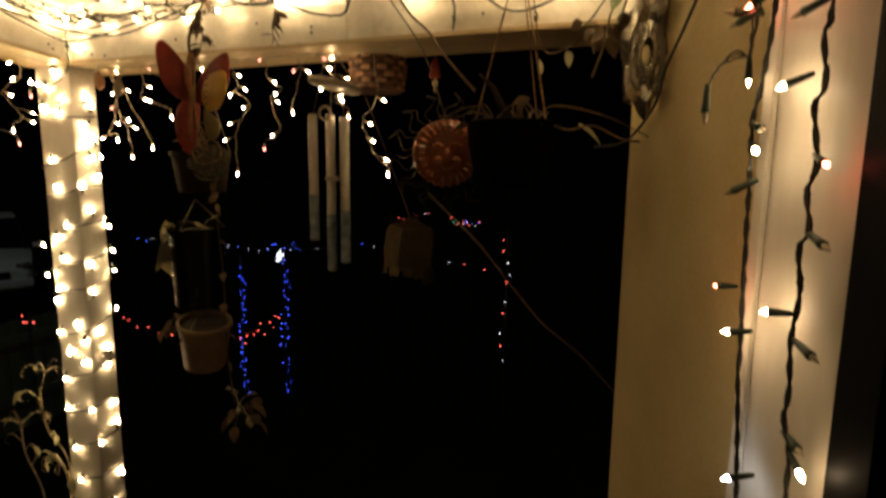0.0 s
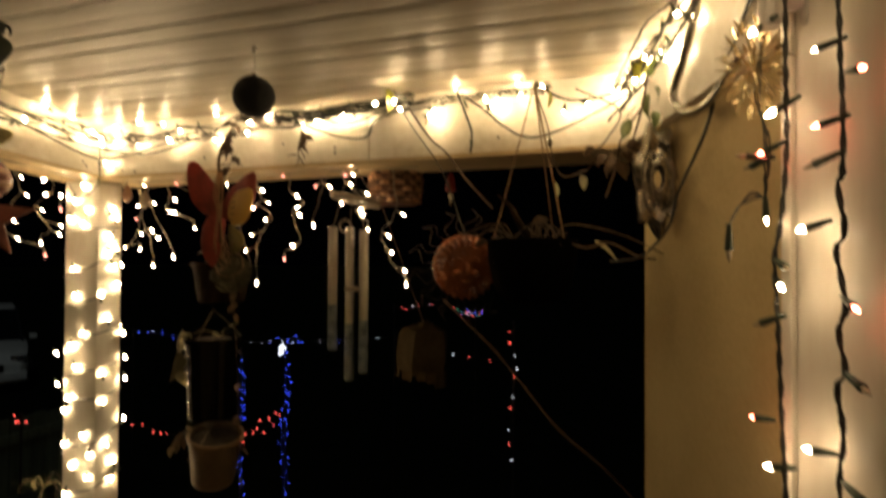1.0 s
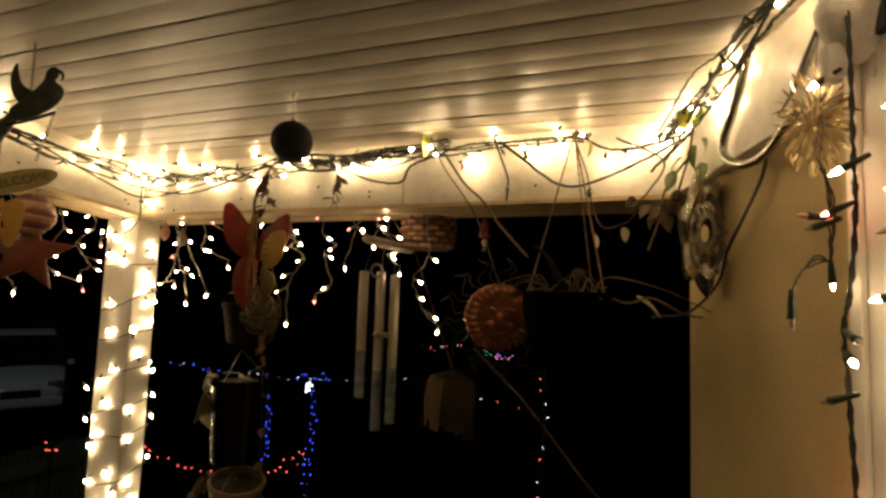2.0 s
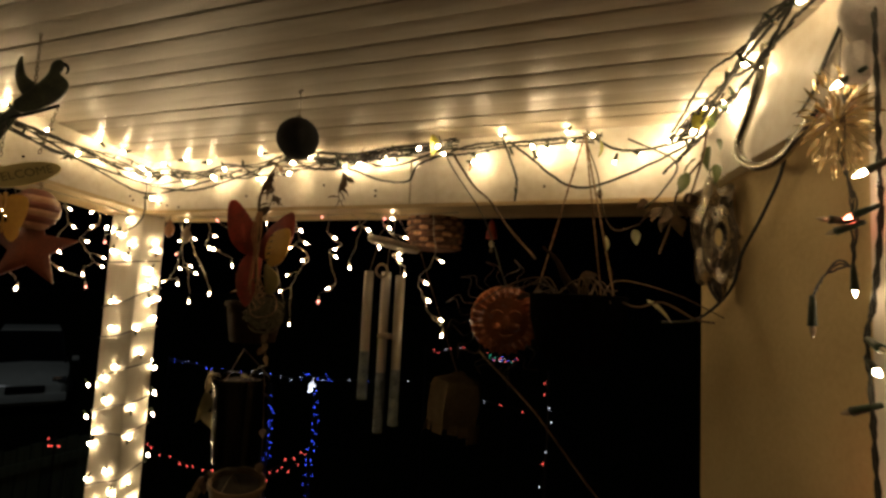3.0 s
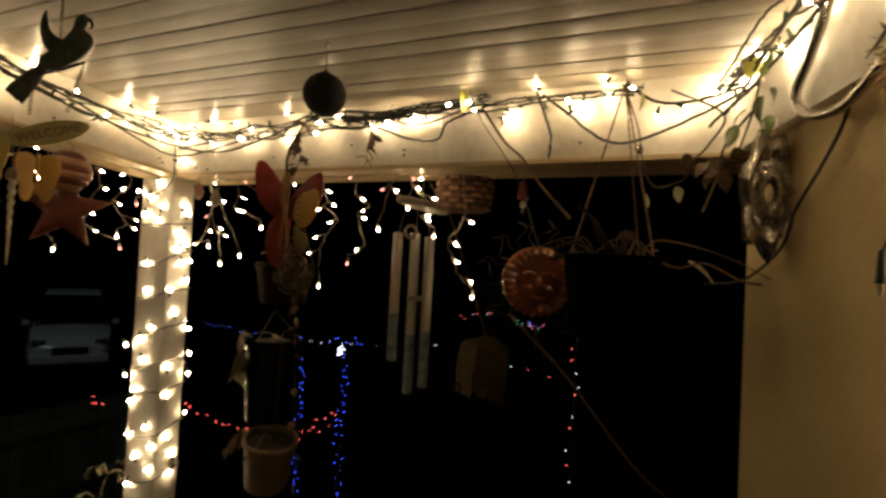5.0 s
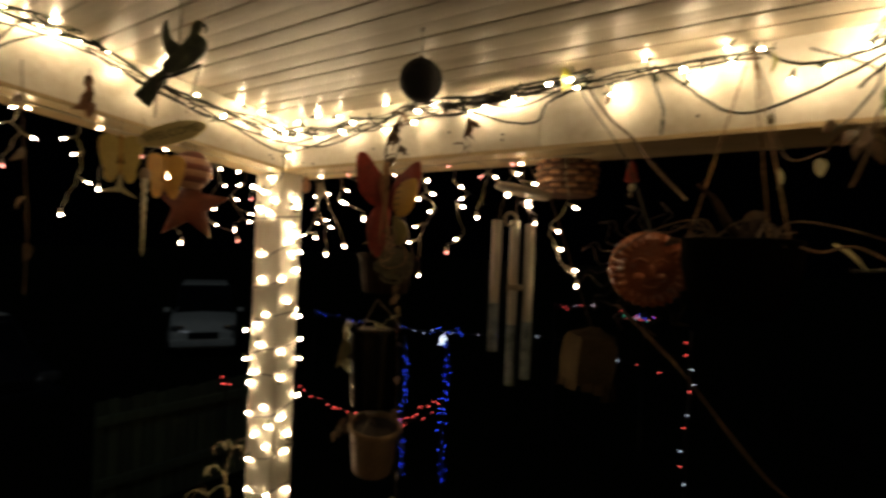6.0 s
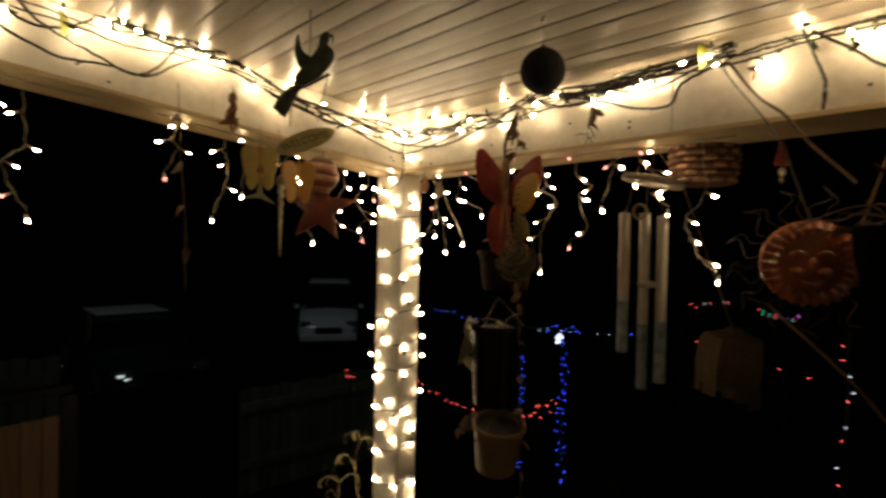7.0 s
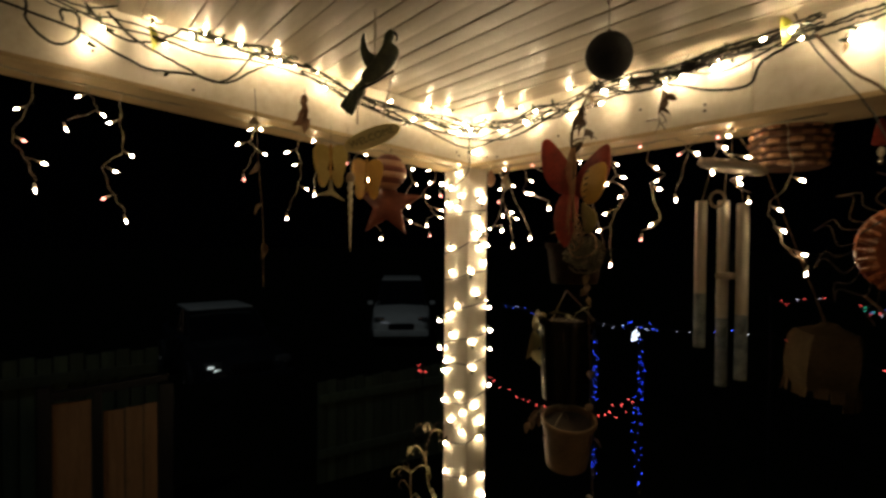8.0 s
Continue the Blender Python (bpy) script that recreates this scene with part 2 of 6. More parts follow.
# ---- the porch: beams, ceiling, post, walls, floor ----
ZB, HB, SLOPE = 2.0, 0.14, 0.108       # beam underside, beam height, rise of the roof towards the house
WALL_A = Vector((1.425, 0.005, 0))      # free edge of the slanting wall
WALL_W = Vector((0.41, -0.912, 0))      # its way towards the house
WALL_N = Vector((-0.912, -0.41, 0))     # out of the wall, into the porch


def structure(name, bm, mat, label="", category="", smooth=True, m=None):
    return tagged(part(name, bm, mat, None, "", smooth, m), label, category, kind="structure")


def sheared(bm):
    """Lifts everything behind y = 0 with the roof's slope."""
    for v in bm.verts:
        if v.co.y < 0:
            v.co.z -= SLOPE * v.co.y
    return bm


beam_front = structure("beam_front", boxes((-0.16, 0.832, 0, 0.16, ZB, ZB + HB + 0.1), (0.834, 1.75, 0.001, 0.161, ZB, ZB + HB + 0.1), bevel=0.003), WHITE_PAINT, "white painted boxed front beam with nail heads", "beam")
bm = bmesh.new()
for k in range(6):
    box(bm, -0.16, 0.0, -0.003 - 0.4 * (k + 1), -0.003 - 0.4 * k, ZB, ZB + HB + 0.1)
bmesh.ops.remove_doubles(bm, verts=bm.verts, dist=1e-5)
beam_side = structure("beam_side", sheared(bm), WHITE_PAINT, "white painted side beam rising towards the house", "beam", smooth=False)
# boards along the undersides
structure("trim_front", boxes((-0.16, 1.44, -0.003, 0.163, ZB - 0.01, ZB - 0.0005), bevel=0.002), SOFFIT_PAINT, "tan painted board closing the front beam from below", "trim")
bm = bmesh.new()
for k in range(6):
    box(bm, -0.163, 0.003, -0.006 - 0.4 * (k + 1), -0.006 - 0.4 * k, ZB - 0.01, ZB - 0.0005)
bmesh.ops.remove_doubles(bm, verts=bm.verts, dist=1e-5)
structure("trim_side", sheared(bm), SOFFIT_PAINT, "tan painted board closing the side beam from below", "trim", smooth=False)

bm = bmesh.new()
y, k = 0.0, 0
while y > -2.6:
    w = 0.045
    drop = 0.0012 * ((k * 7) % 3 - 1)
    box(bm, -0.2, 2.9, y - w + (0.0024 if k % 3 == 1 else 0.0011), y, ZB + HB + drop, ZB + HB + 0.02, bevel=0.0018)
    y -= w
    k += 1
box(bm, -0.2, 2.9, -2.5, 0.0, ZB + HB + 0.0045, ZB + HB + 0.04)
for v in bm.verts:
    if v.co.y < -0.01:
        v.co.y += 0.03 * (v.co.x - 1.35)
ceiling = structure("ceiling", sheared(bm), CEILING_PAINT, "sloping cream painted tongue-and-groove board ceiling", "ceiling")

# corner post
bm = bmesh.new()
box(bm, -0.147, -0.018, 0.0, 0.075, 0.0, ZB - 0.011, bevel=0.006)
post = structure("post", bm, POST_WRAP, "square white corner post wound with warm lights", "post")

# slanting wall with a sloping white header, trim board and dark door
def wall_box(bm, u0, u1, n0, n1, z0, z1, bevel=0.0):
    """A box in the wall's own directions: along it, out of it, up."""
    b2 = bmesh.new()
    box(b2, u0, u1, n0, n1, z0, z1, bevel)
    for v in b2.verts:
        v.co = WALL_A + WALL_W * v.co.x + WALL_N * v.co.y + Vector((0, 0, v.co.z))
    bmesh.ops.reverse_faces(b2, faces=b2.faces)
    me = bpy.data.meshes.new("tmp")
    b2.to_mesh(me)
    b2.free()
    bm.from_mesh(me)
    bpy.data.meshes.remove(me)
    return bm


bm = wall_box(bmesh.new(), 0, 0.401, -0.14, 0, 0, 2.6)
structure("wall_east", bm, WALL_PAINT, "tan painted rough plaster wall beside the door", "wall", smooth=False)
bm = wall_box(bmesh.new(), -0.01, 0.401, 0.0, 0.022, ZB - 0.0, ZB + 0.5)
structure("header_east", sheared(bm), WHITE_PAINT, "white painted header board over the tan wall", "beam", smooth=False)
structure("door_trim", wall_box(wall_box(bmesh.new(), 0.403, 0.552, -0.14, 0.016, 0, 2.6, bevel=0.004), 0.405, 0.422, 0.0165, 0.024, 0, 2.6, bevel=0.0035), TRIM_PAINT, "white painted door casing lit by coloured bulbs", "door frame")
door = empty("door_1", (0, 0, 0), "dark glossy storm door beside the casing", "door", kind="structure")
part("door_frame", wall_box(bmesh.new(), 0.554, 0.6, -0.14, 0.03, 0, 2.5, bevel=0.004), DARK_DOOR, door)
part("door_panel", wall_box(bmesh.new(), 0.602, 1.3, -0.12, -0.02, 0, 2.5, bevel=0.004), DARK_DOOR, door)
part("door_stile", wall_box(bmesh.new(), 0.625, 0.69, -0.019, 0.0, 0.02, 2.4, bevel=0.006), DARK_DOOR, door)
structure("wall_north", boxes((-0.2, 2.9, -2.65, -2.46, -0.6, 2.7)), SIDING, "painted house wall behind the porch", "wall", smooth=False)
structure("wall_house", wall_box(bmesh.new(), 1.302, 2.9, -0.14, 0.0, 0, 2.7), SIDING, "painted house wall past the door", "wall", smooth=False)

floor_ob = structure("floor", boxes((-0.35, 2.9, -2.46, 0.3, -0.12, -0.03)), FLOOR_WOOD, "dark worn porch floor boards", "floor", smooth=False)
bm = boxes((-0.35, 2.9, -0.0675, 0.0675, -0.028, 0.0), bevel=0.004)
plank = bpy.data.meshes.new("plank")
bm.to_mesh(plank)
bm.free()
plank.materials.append(FLOOR_WOOD)
for k in range(19):
    shared("plank", plank, floor_ob, Matrix.Translation((0, 0.23 - k * 0.1395, 0)))


# ---- warm light string wound round the post ----
POST_X, POST_Y = (-0.147, -0.018), (0.0, 0.075)


def post_point(f, out=0.004):
    """A point on the post's skin, f running from 0 to 1 round it from its front corner away from the house wall."""
    x0, x1, y0, y1 = POST_X[0] - out, POST_X[1] + out, POST_Y[0] - out, POST_Y[1] + out
    w, d = x1 - x0, y1 - y0
    l = f % 1.0 * 2 * (w + d)
    if l < w:
        return Vector((x0 + l, y0, 0))
    if l < w + d:
        return Vector((x1, y0 + l - w, 0))
    if l < 2 * w + d:
        return Vector((x1 - (l - w - d), y1, 0))
    return Vector((x0, y1 - (l - 2 * w - d), 0))


post_string = empty("light_string", (0, 0, 0), "warm white mini lights on a dark wire wound round the post", "string lights")
rnd = random.Random(5)
# heights at which the wire passes the front corner, from the top down
turns = [1.849, 1.713, 1.629, 1.52, 1.426, 1.354, 1.213, 1.09, 0.985, 0.875, 0.765, 0.64, 0.53, 0.42, 0.31]
pts = []
for k in range(len(turns) - 1, 0, -1):
    for i in range(32):
        f = i / 32
        p = post_point(f, 0.004)
        p.z = turns[k] + (turns[k - 1] - turns[k]) * f + 0.003 * math.sin(f * 17 + k)
        pts.append(p)
for i in range(16):
    p = post_point(i / 32, 0.004)
    p.z = turns[0] + 0.012 * (i / 16) ** 2
    pts.append(p)
part("wire", tube(bmesh.new(), pts, 0.0019, 5), DARK_WIRE, post_string)


def post_bulb(p, out):
    way = (out * rnd.uniform(0.1, 0.5) + Vector((rnd.uniform(-0.5, 0.5), rnd.uniform(-0.5, 0.5), rnd.choice((-1, -1, 1)) * rnd.uniform(0.6, 1)))).normalized()
    bulb(B_WARM, post_string, Vector(p) - way * 0.006, way)


for x, z in ((-0.155, 1.951), (-0.064, 1.971), (-0.068, 1.866), (-0.105, 1.736), (-0.096, 1.661), (-0.066, 1.555), (-0.163, 1.493), (-0.09, 1.458), (-0.157, 1.404), (-0.135, 1.333), (-0.135, 1.238),
             (-0.033, 1.218), (-0.041, 1.155), (-0.126, 1.096), (-0.126, 1.002), (-0.026, 1.013), (-0.109, 0.879), (-0.097, 0.777), (-0.05, 0.68), (-0.13, 0.6), (-0.1, 1.93), (-0.05, 1.905), (-0.12, 1.88), (-0.11, 1.52), (-0.12, 1.37), (-0.06, 1.27), (-0.1, 1.18)):
    post_bulb((x, -0.0085, z), Vector((0, -1, 0)))
for y, z in ((0.053, 1.889), (0.047, 1.745), (0.061, 1.693), (0.009, 1.667), (0.08, 1.55), (0.016, 1.447), (0.086, 1.475), (0.086, 1.415), (0.018, 1.365), (0.084, 1.303), (0.029, 1.242), (0.045, 1.136),
             (0.058, 1.013), (0.062, 0.951), (0.005, 0.909), (0.065, 0.783), (0.03, 0.7), (0.06, 0.6), (0.03, 1.83), (0.05, 1.8), (0.03, 1.78), (0.045, 1.91), (0.03, 1.6), (0.05, 1.19)):
    post_bulb((-0.0095, y, z), Vector((1, 0, 0)))
for k in range(len(turns) - 1):
    for x in (-0.12, -0.05):
        post_bulb((x + rnd.uniform(-0.02, 0.02), 0.087, turns[k] + 0.04 + rnd.uniform(-0.02, 0.02)), Vector((0, 1, 0)))
# lead wire from the garland down to the post
part("lead_wire", tube(bmesh.new(), [(0.012, -0.02, 2.075), (0.008, -0.018, 2.03), (0.006, -0.015, 2.0), (-0.005, -0.012, 1.975), (-0.03, -0.01, 1.955), (-0.07, -0.008, 1.94), (-0.1, -0.008, 1.925), (-0.14, 0.01, 1.915)], 0.0022, 5), DARK_WIRE, post_string)


# ---- garlands of lights along the tops of the beams ----
def kinked(line, amp, rnd):
    """Makes a smooth wire look springy and bent."""
    return [p + Vector((rnd.uniform(-1, 1), rnd.uniform(-1, 1), rnd.uniform(-1, 1))) * amp for p in line]


def garland(name, a, b, strands, n_bulbs, seed, label, sag=0.01, wob=0.03, extra=(), wall=(0, 1, 0), thorns=10, low=0.5, lit=()):
    rnd = random.Random(seed)
    g = empty(name, (0, 0, 0), label, "string lights")
    wall = Vector(wall)
    lines = []
    for s in range(strands):
        off = Vector((rnd.uniform(-0.012, 0.012), rnd.uniform(-0.01, 0.01), rnd.uniform(-0.018, 0.018)))
        line = sagging(Vector(a) + off, Vector(b) + off, 90, sag * rnd.uniform(0.3, 2.0), wob * rnd.uniform(0.5, 1.2), seed * 31 + s)
        line = kinked(line, 0.0011, rnd)
        lines.append(line)
        bm = bmesh.new()
        twisted(bm, line, 0.0014, 0.002, 40, 4) if s % 2 else tube(bm, line, 0.0022, 5)
        part("wire", bm, DARK_WIRE, g)
    for e in extra:
        part("wire", tube(bmesh.new(), kinked(e, 0.001, rnd), 0.0027, 5), DARK_WIRE, g)
        lines.append(e)
    for k in range(n_bulbs):
        line = lines[k % strands]
        u = (k + rnd.uniform(0.1, 0.9)) / n_bulbs
        p = line[min(len(line) - 2, int(u * (len(line) - 1)))]
        way = (Vector((rnd.uniform(-1, 1), rnd.uniform(-1, 1), rnd.uniform(-1.0, 1.0) - low)) * 0.8 + wall * 0.35).normalized()
        bulb(B_WARM, g, p + way * 0.015 + wall * 0.005, way)
    for p in lit:
        p = Vector(p)
        p.z = min(p.z, ZB + HB - SLOPE * min(p.y, 0) - 0.012)
        way = (Vector((rnd.uniform(-1, 1), rnd.uniform(-1, 1), rnd.uniform(-0.6, 0.8))) * 0.8 + wall * 0.35).normalized()
        bulb(B_WARM, g, p, way)
    for k in range(thorns):
        line = rnd.choice(lines)
        p = rnd.choice(line[3:-3])
        way = Vector((rnd.uniform(-1, 1), rnd.uniform(-1, 1), rnd.uniform(-1.0, 1.0))).normalized()
        bulb(B_THORN, g, p + way * 0.014, way)
    return g


def smooth_path(pts, n=40):
    """A rounded curve through a few points."""
    pts = [Vector(p) for p in pts]
    q = [pts[0] * 2 - pts[1]] + pts + [pts[-1] * 2 - pts[-2]]
    out = []
    m = len(pts) - 1
    for i in range(n + 1):
        t = min(i / n * m, m - 1e-6)
        k = int(t)
        u = t - k
        a, b, c, d = q[k], q[k + 1], q[k + 2], q[k + 3]
        out.append(0.5 * ((2 * b) + (c - a) * u + (2 * a - 5 * b + 4 * c - d) * u * u + (3 * b - a - 3 * c + d) * u ** 3))
    return out


def along_front(*pairs, y=-0.03):
    return [(x, y, z) for x, z in pairs]


def along_side(*pairs, x=0.03):
    return [(x, y, min(z, ZB + HB - SLOPE * y - 0.006)) for y, z in pairs]


garland("light_garland", (0.02, -0.028, 2.1), (0.95, -0.022, 2.118), 6, 11, 3, "tangle of dark wired warm lights along the front beam", extra=(
    smooth_path([(0.05, -0.04, 2.06), (0.2, -0.03, 2.045), (0.34, -0.03, 2.07), (0.45, -0.03, 2.1)]),
    smooth_path(along_front((0.585, 2.107), (0.68, 2.082), (0.77, 2.05), (0.84, 2.043), (0.865, 2.079), (0.929, 2.099)))),
    lit=along_front((-0.0, 2.115), (0.038, 2.096), (0.09, 2.12), (0.16, 2.14), (0.245, 2.119), (0.305, 2.101), (0.428, 2.14), (0.501, 2.126), (0.668, 2.089), (0.71, 2.09), (0.812, 2.094), (0.86, 2.115), (0.929, 2.099)))
garland("light_garland", (0.93, -0.02, 2.115), (1.24, -0.02, 2.122), 3, 2, 8, "dark wired warm lights along the front beam", sag=-0.004, wob=0.01, extra=(
    smooth_path(along_front((1.076, 2.109), (1.127, 2.068), (1.182, 2.023), (1.232, 2.01), (1.299, 2.031), (1.387, 2.072), (1.445, 2.106), (1.5, 2.14), (1.55, 2.2), y=-0.06)),
    smooth_path(along_front((1.229, 2.118), (1.275, 2.088), (1.323, 2.083), (1.387, 2.095), (1.43, 2.11))),
    smooth_path(along_front((1.055, 2.125), (1.075, 2.073), (1.088, 2.033), (1.085, 1.994)))),
    lit=along_front((0.992, 2.078), (1.0, 2.09), (1.055, 2.137), (1.119, 2.098), (1.187, 2.148), (1.194, 2.104), (1.229, 2.118), (1.276, 2.067), (1.13, 2.085), (1.32, 2.075), (1.37, 2.1), (1.387, 2.1), (1.404, 2.109), (1.395, 2.125), (1.41, 2.13), (1.43, 2.135)))
garland("light_garland", (0.03, -0.03, 2.09), (0.028, -0.55, 2.175), 5, 6, 12, "tangle of dark wired warm lights along the side beam", sag=0.012, wob=0.016, wall=(-1, 0, 0), extra=(
    smooth_path([(0.025, -0.4, 2.145), (0.025, -0.25, 2.1), (0.025, -0.1, 2.052), (0.03, -0.03, 2.042), (0.12, -0.022, 2.048), (0.24, -0.022, 2.07), (0.36, -0.024, 2.095)]),
    smooth_path([(0.03, -0.45, 2.135), (0.03, -0.3, 2.1), (0.028, -0.12, 2.075), (0.04, -0.025, 2.068), (0.16, -0.022, 2.075)])),
    lit=along_side((-0.464, 2.169), (-0.389, 2.2), (-0.3, 2.14), (-0.177, 2.174), (-0.108, 2.144), (-0.05, 2.11), (-0.03, 2.08), (-0.035, 2.095), (-0.02, 2.03)))
garland("light_garland", (0.028, -0.53, 2.18), (0.028, -1.9, 2.325), 3, 9, 17, "loose dark wired warm lights along the side beam", sag=0.01, wob=0.03, wall=(-1, 0, 0), low=-0.4, extra=(
    smooth_path(along_side((-1.25, 2.24), (-1.125, 2.206), (-1.004, 2.176), (-0.946, 2.148), (-0.88, 2.124), (-0.797, 2.126), (-0.726, 2.119), (-0.664, 2.159), (-0.597, 2.19), (-0.512, 2.185), (-0.388, 2.142), (-0.287, 2.127), (-0.176, 2.11)), 70),
    smooth_path(along_side((-1.1, 2.26), (-1.088, 2.216), (-1.084, 2.174), (-1.04, 2.143), (-1.004, 2.17), (-1.008, 2.208), (-1.033, 2.21), (-1.03, 2.19)), 50),
    smooth_path(along_side((-0.994, 2.234), (-0.946, 2.183), (-0.885, 2.178), (-0.831, 2.208), (-0.809, 2.225), (-0.7, 2.2), (-0.62, 2.19))),
    smooth_path(along_side((-0.956, 2.226), (-0.906, 2.18), (-0.831, 2.147), (-0.751, 2.118), (-0.702, 2.146), (-0.651, 2.2), (-0.541, 2.19)))),
    lit=along_side((-0.99, 2.157), (-0.96, 2.19), (-0.874, 2.255), (-0.795, 2.232), (-0.512, 2.242)))
garland("light_garland", (0.055, -0.56, 2.192), (0.055, -0.78, 2.214), 2, 9, 37, "bright bunch of warm lights under the ceiling edge", sag=0.0, wob=0.012, wall=(-1, 0, 0), low=-0.6,
        lit=along_side((-0.689, 2.251), (-0.631, 2.271), (-0.57, 2.251), (-0.66, 2.2), (-0.6, 2.2)))
garland("light_garland", (0.5, -0.03, 2.105), (0.95, -0.026, 2.12), 6, 2, 29, "thick bundle of dark light wires along the front beam", sag=0.004, wob=0.012, thorns=14)
garland("light_garland", (1.38, -0.05, 2.1), (1.6, -0.6, 2.2), 5, 7, 23, "bundle of dark wired warm lights rising along the header", sag=0.0, wob=0.03, wall=(0.9, 0.4, 0), low=0.0, extra=(
    smooth_path([(1.36, 0.02, 2.018), (1.385, 0.0, 2.067), (1.415, -0.06, 2.085), (1.455, -0.15, 2.115), (1.482, -0.21, 2.138), (1.505, -0.26, 2.164)]),
    smooth_path([(1.36, -0.06, 2.03), (1.4, -0.08, 2.07), (1.43, -0.15, 2.11), (1.47, -0.24, 2.15), (1.52, -0.36, 2.175)])),
    lit=((1.48, -0.206, 2.16), (1.482, -0.212, 2.145), (1.46, -0.159, 2.127), (1.453, -0.148, 2.107)))
# unseen run, added to light the sign and ornaments from the front
garland("light_garland", (1.6, -0.6, 2.2), (2.3, -2.2, 2.36), 4, 22, 27, "added unseen warm lights continuing the header bundle towards the house", sag=0.01, wob=0.03, wall=(0.9, 0.4, 0), low=0.0)


# second added run out of view, more front light for the hanging things
garland("light_garland", (0.03, -1.2, 2.25), (0.03, -2.3, 2.37), 3, 34, 41, "added unseen warm lights continuing along the side beam", sag=0.01, wob=0.03, wall=(-1, 0, 0), low=0.2)


# ---- icicle lights under the beams ----
ICE_GROUP = "icicle light drops"


def drop(side, pink, *tips):
    """One hanging strand of icicle lights: its hook first, then its bulb tips from the top down, as (place along the beam, height)."""
    rnd = random.Random(round(tips[0][0] * 1000) + 7)
    along = Vector((0, 1, 0)) if side else Vector((1, 0, 0))
    u0, z0 = tips[0]
    at = Vector((-0.06, u0, z0)) if side else Vector((u0, 0.06, z0))
    e = empty("icicle_light", at, "white wired icicle light drop with warm bulbs under the beam", "string lights", ICE_GROUP)
    ends = [along * (u - u0) + Vector((0, 0, z - z0)) for u, z in tips[1:]]
    nodes, c = [Vector((0, 0, 0.008))], 0.0
    for p in ends[:-1]:
        d = p.dot(along)
        c = 0.6 * c + 0.4 * d
        if abs(d - c) < 0.016:
            c = d - 0.02 * (1 if rnd.random() < 0.5 else -1)
        nodes.append(along * c + Vector((0, rnd.uniform(-0.004, 0.004), min(p.z + 0.01, nodes[-1].z - 0.004))))
    nodes.append(ends[-1] + Vector((0, 0, 0.02)))
    line = smooth_path(nodes, 9 * len(nodes))
    line = [p + along * 0.0022 * math.sin(i * 0.9) for i, p in enumerate(line)]
    bm = twisted(bmesh.new(), line, 0.0007, 0.0008, 60, 4)
    stems = []
    for p, q in zip(ends[:-1], nodes[1:]):
        way = (p - q).normalized()
        tube(bm, [q, q.lerp(p, 0.5) + Vector((0, 0, 0.002)), p - way * 0.014], 0.0008, 4)
        stems.append((p - way * 0.005, way))
    way = (ends[-1] - nodes[-1] + along * rnd.uniform(-0.006, 0.006)).normalized()
    stems.append((ends[-1] - way * 0.005, way))
    part("wire", bm, WHITE_WIRE, e)
    for k, (p, w) in enumerate(stems):
        bulb(B_ICE_PINK if k in pink else B_ICE, e, p, w)
    return e


drop(False, (1,), (0.047, 1.989), (0.063, 1.919), (0.056, 1.881), (0.078, 1.838), (0.014, 1.8), (0.072, 1.794))
drop(False, (), (0.089, 1.988), (0.086, 1.977), (0.119, 1.847), (0.141, 1.827), (0.123, 1.746))
drop(False, (), (0.11, 1.988), (0.125, 1.925), (0.197, 1.771))
drop(False, (), (0.165, 1.987), (0.202, 1.933), (0.183, 1.899), (0.2, 1.896), (0.271, 1.851))
drop(False, (0,), (0.199, 1.984), (0.204, 1.977), (0.279, 1.918))
drop(False, (), (0.363, 1.991), (0.378, 1.967))
drop(False, (), (0.484, 1.976), (0.495, 1.948), (0.513, 1.915), (0.463, 1.903), (0.503, 1.871), (0.459, 1.832), (0.441, 1.791), (0.477, 1.706))
drop(False, (0, 5), (0.557, 1.989), (0.556, 1.982), (0.601, 1.929), (0.601, 1.901), (0.608, 1.881), (0.587, 1.803), (0.562, 1.768))
drop(False, (0,), (0.631, 1.988), (0.653, 1.952), (0.649, 1.854))
drop(False, (), (0.711, 1.983), (0.696, 1.949), (0.728, 1.906))
drop(False, (0,), (0.753, 1.986), (0.739, 1.976), (0.76, 1.976), (0.754, 1.953), (0.799, 1.929), (0.781, 1.89), (0.786, 1.879), (0.801, 1.84))
drop(False, (), (0.863, 1.985), (0.894, 1.876), (0.858, 1.825), (0.865, 1.786), (0.9, 1.744), (0.902, 1.71))
drop(True, (1,), (-1.075, 2.102), (-1.11, 2.024), (-1.096, 1.961), (-1.063, 1.918), (-1.079, 1.861))
drop(True, (), (-0.994, 2.092), (-1.006, 2.065), (-0.959, 2.031), (-1.026, 1.992))
drop(True, (3,), (-0.926, 2.085), (-0.95, 2.016), (-0.905, 1.948), (-0.937, 1.911), (-0.962, 1.85), (-0.918, 1.802))
drop(True, (4,), (-0.653, 2.057), (-0.623, 2.041), (-0.651, 2.037), (-0.68, 1.997), (-0.612, 1.979), (-0.664, 1.911))
drop(True, (), (-0.516, 2.033), (-0.558, 1.989), (-0.537, 1.957), (-0.503, 1.897), (-0.556, 1.817))
drop(True, (), (-0.485, 2.032), (-0.485, 2.026), (-0.45, 1.977), (-0.483, 1.882))
drop(True, (1,), (-0.327, 2.011), (-0.33, 2.003), (-0.392, 1.974), (-0.327, 1.947), (-0.323, 1.932))
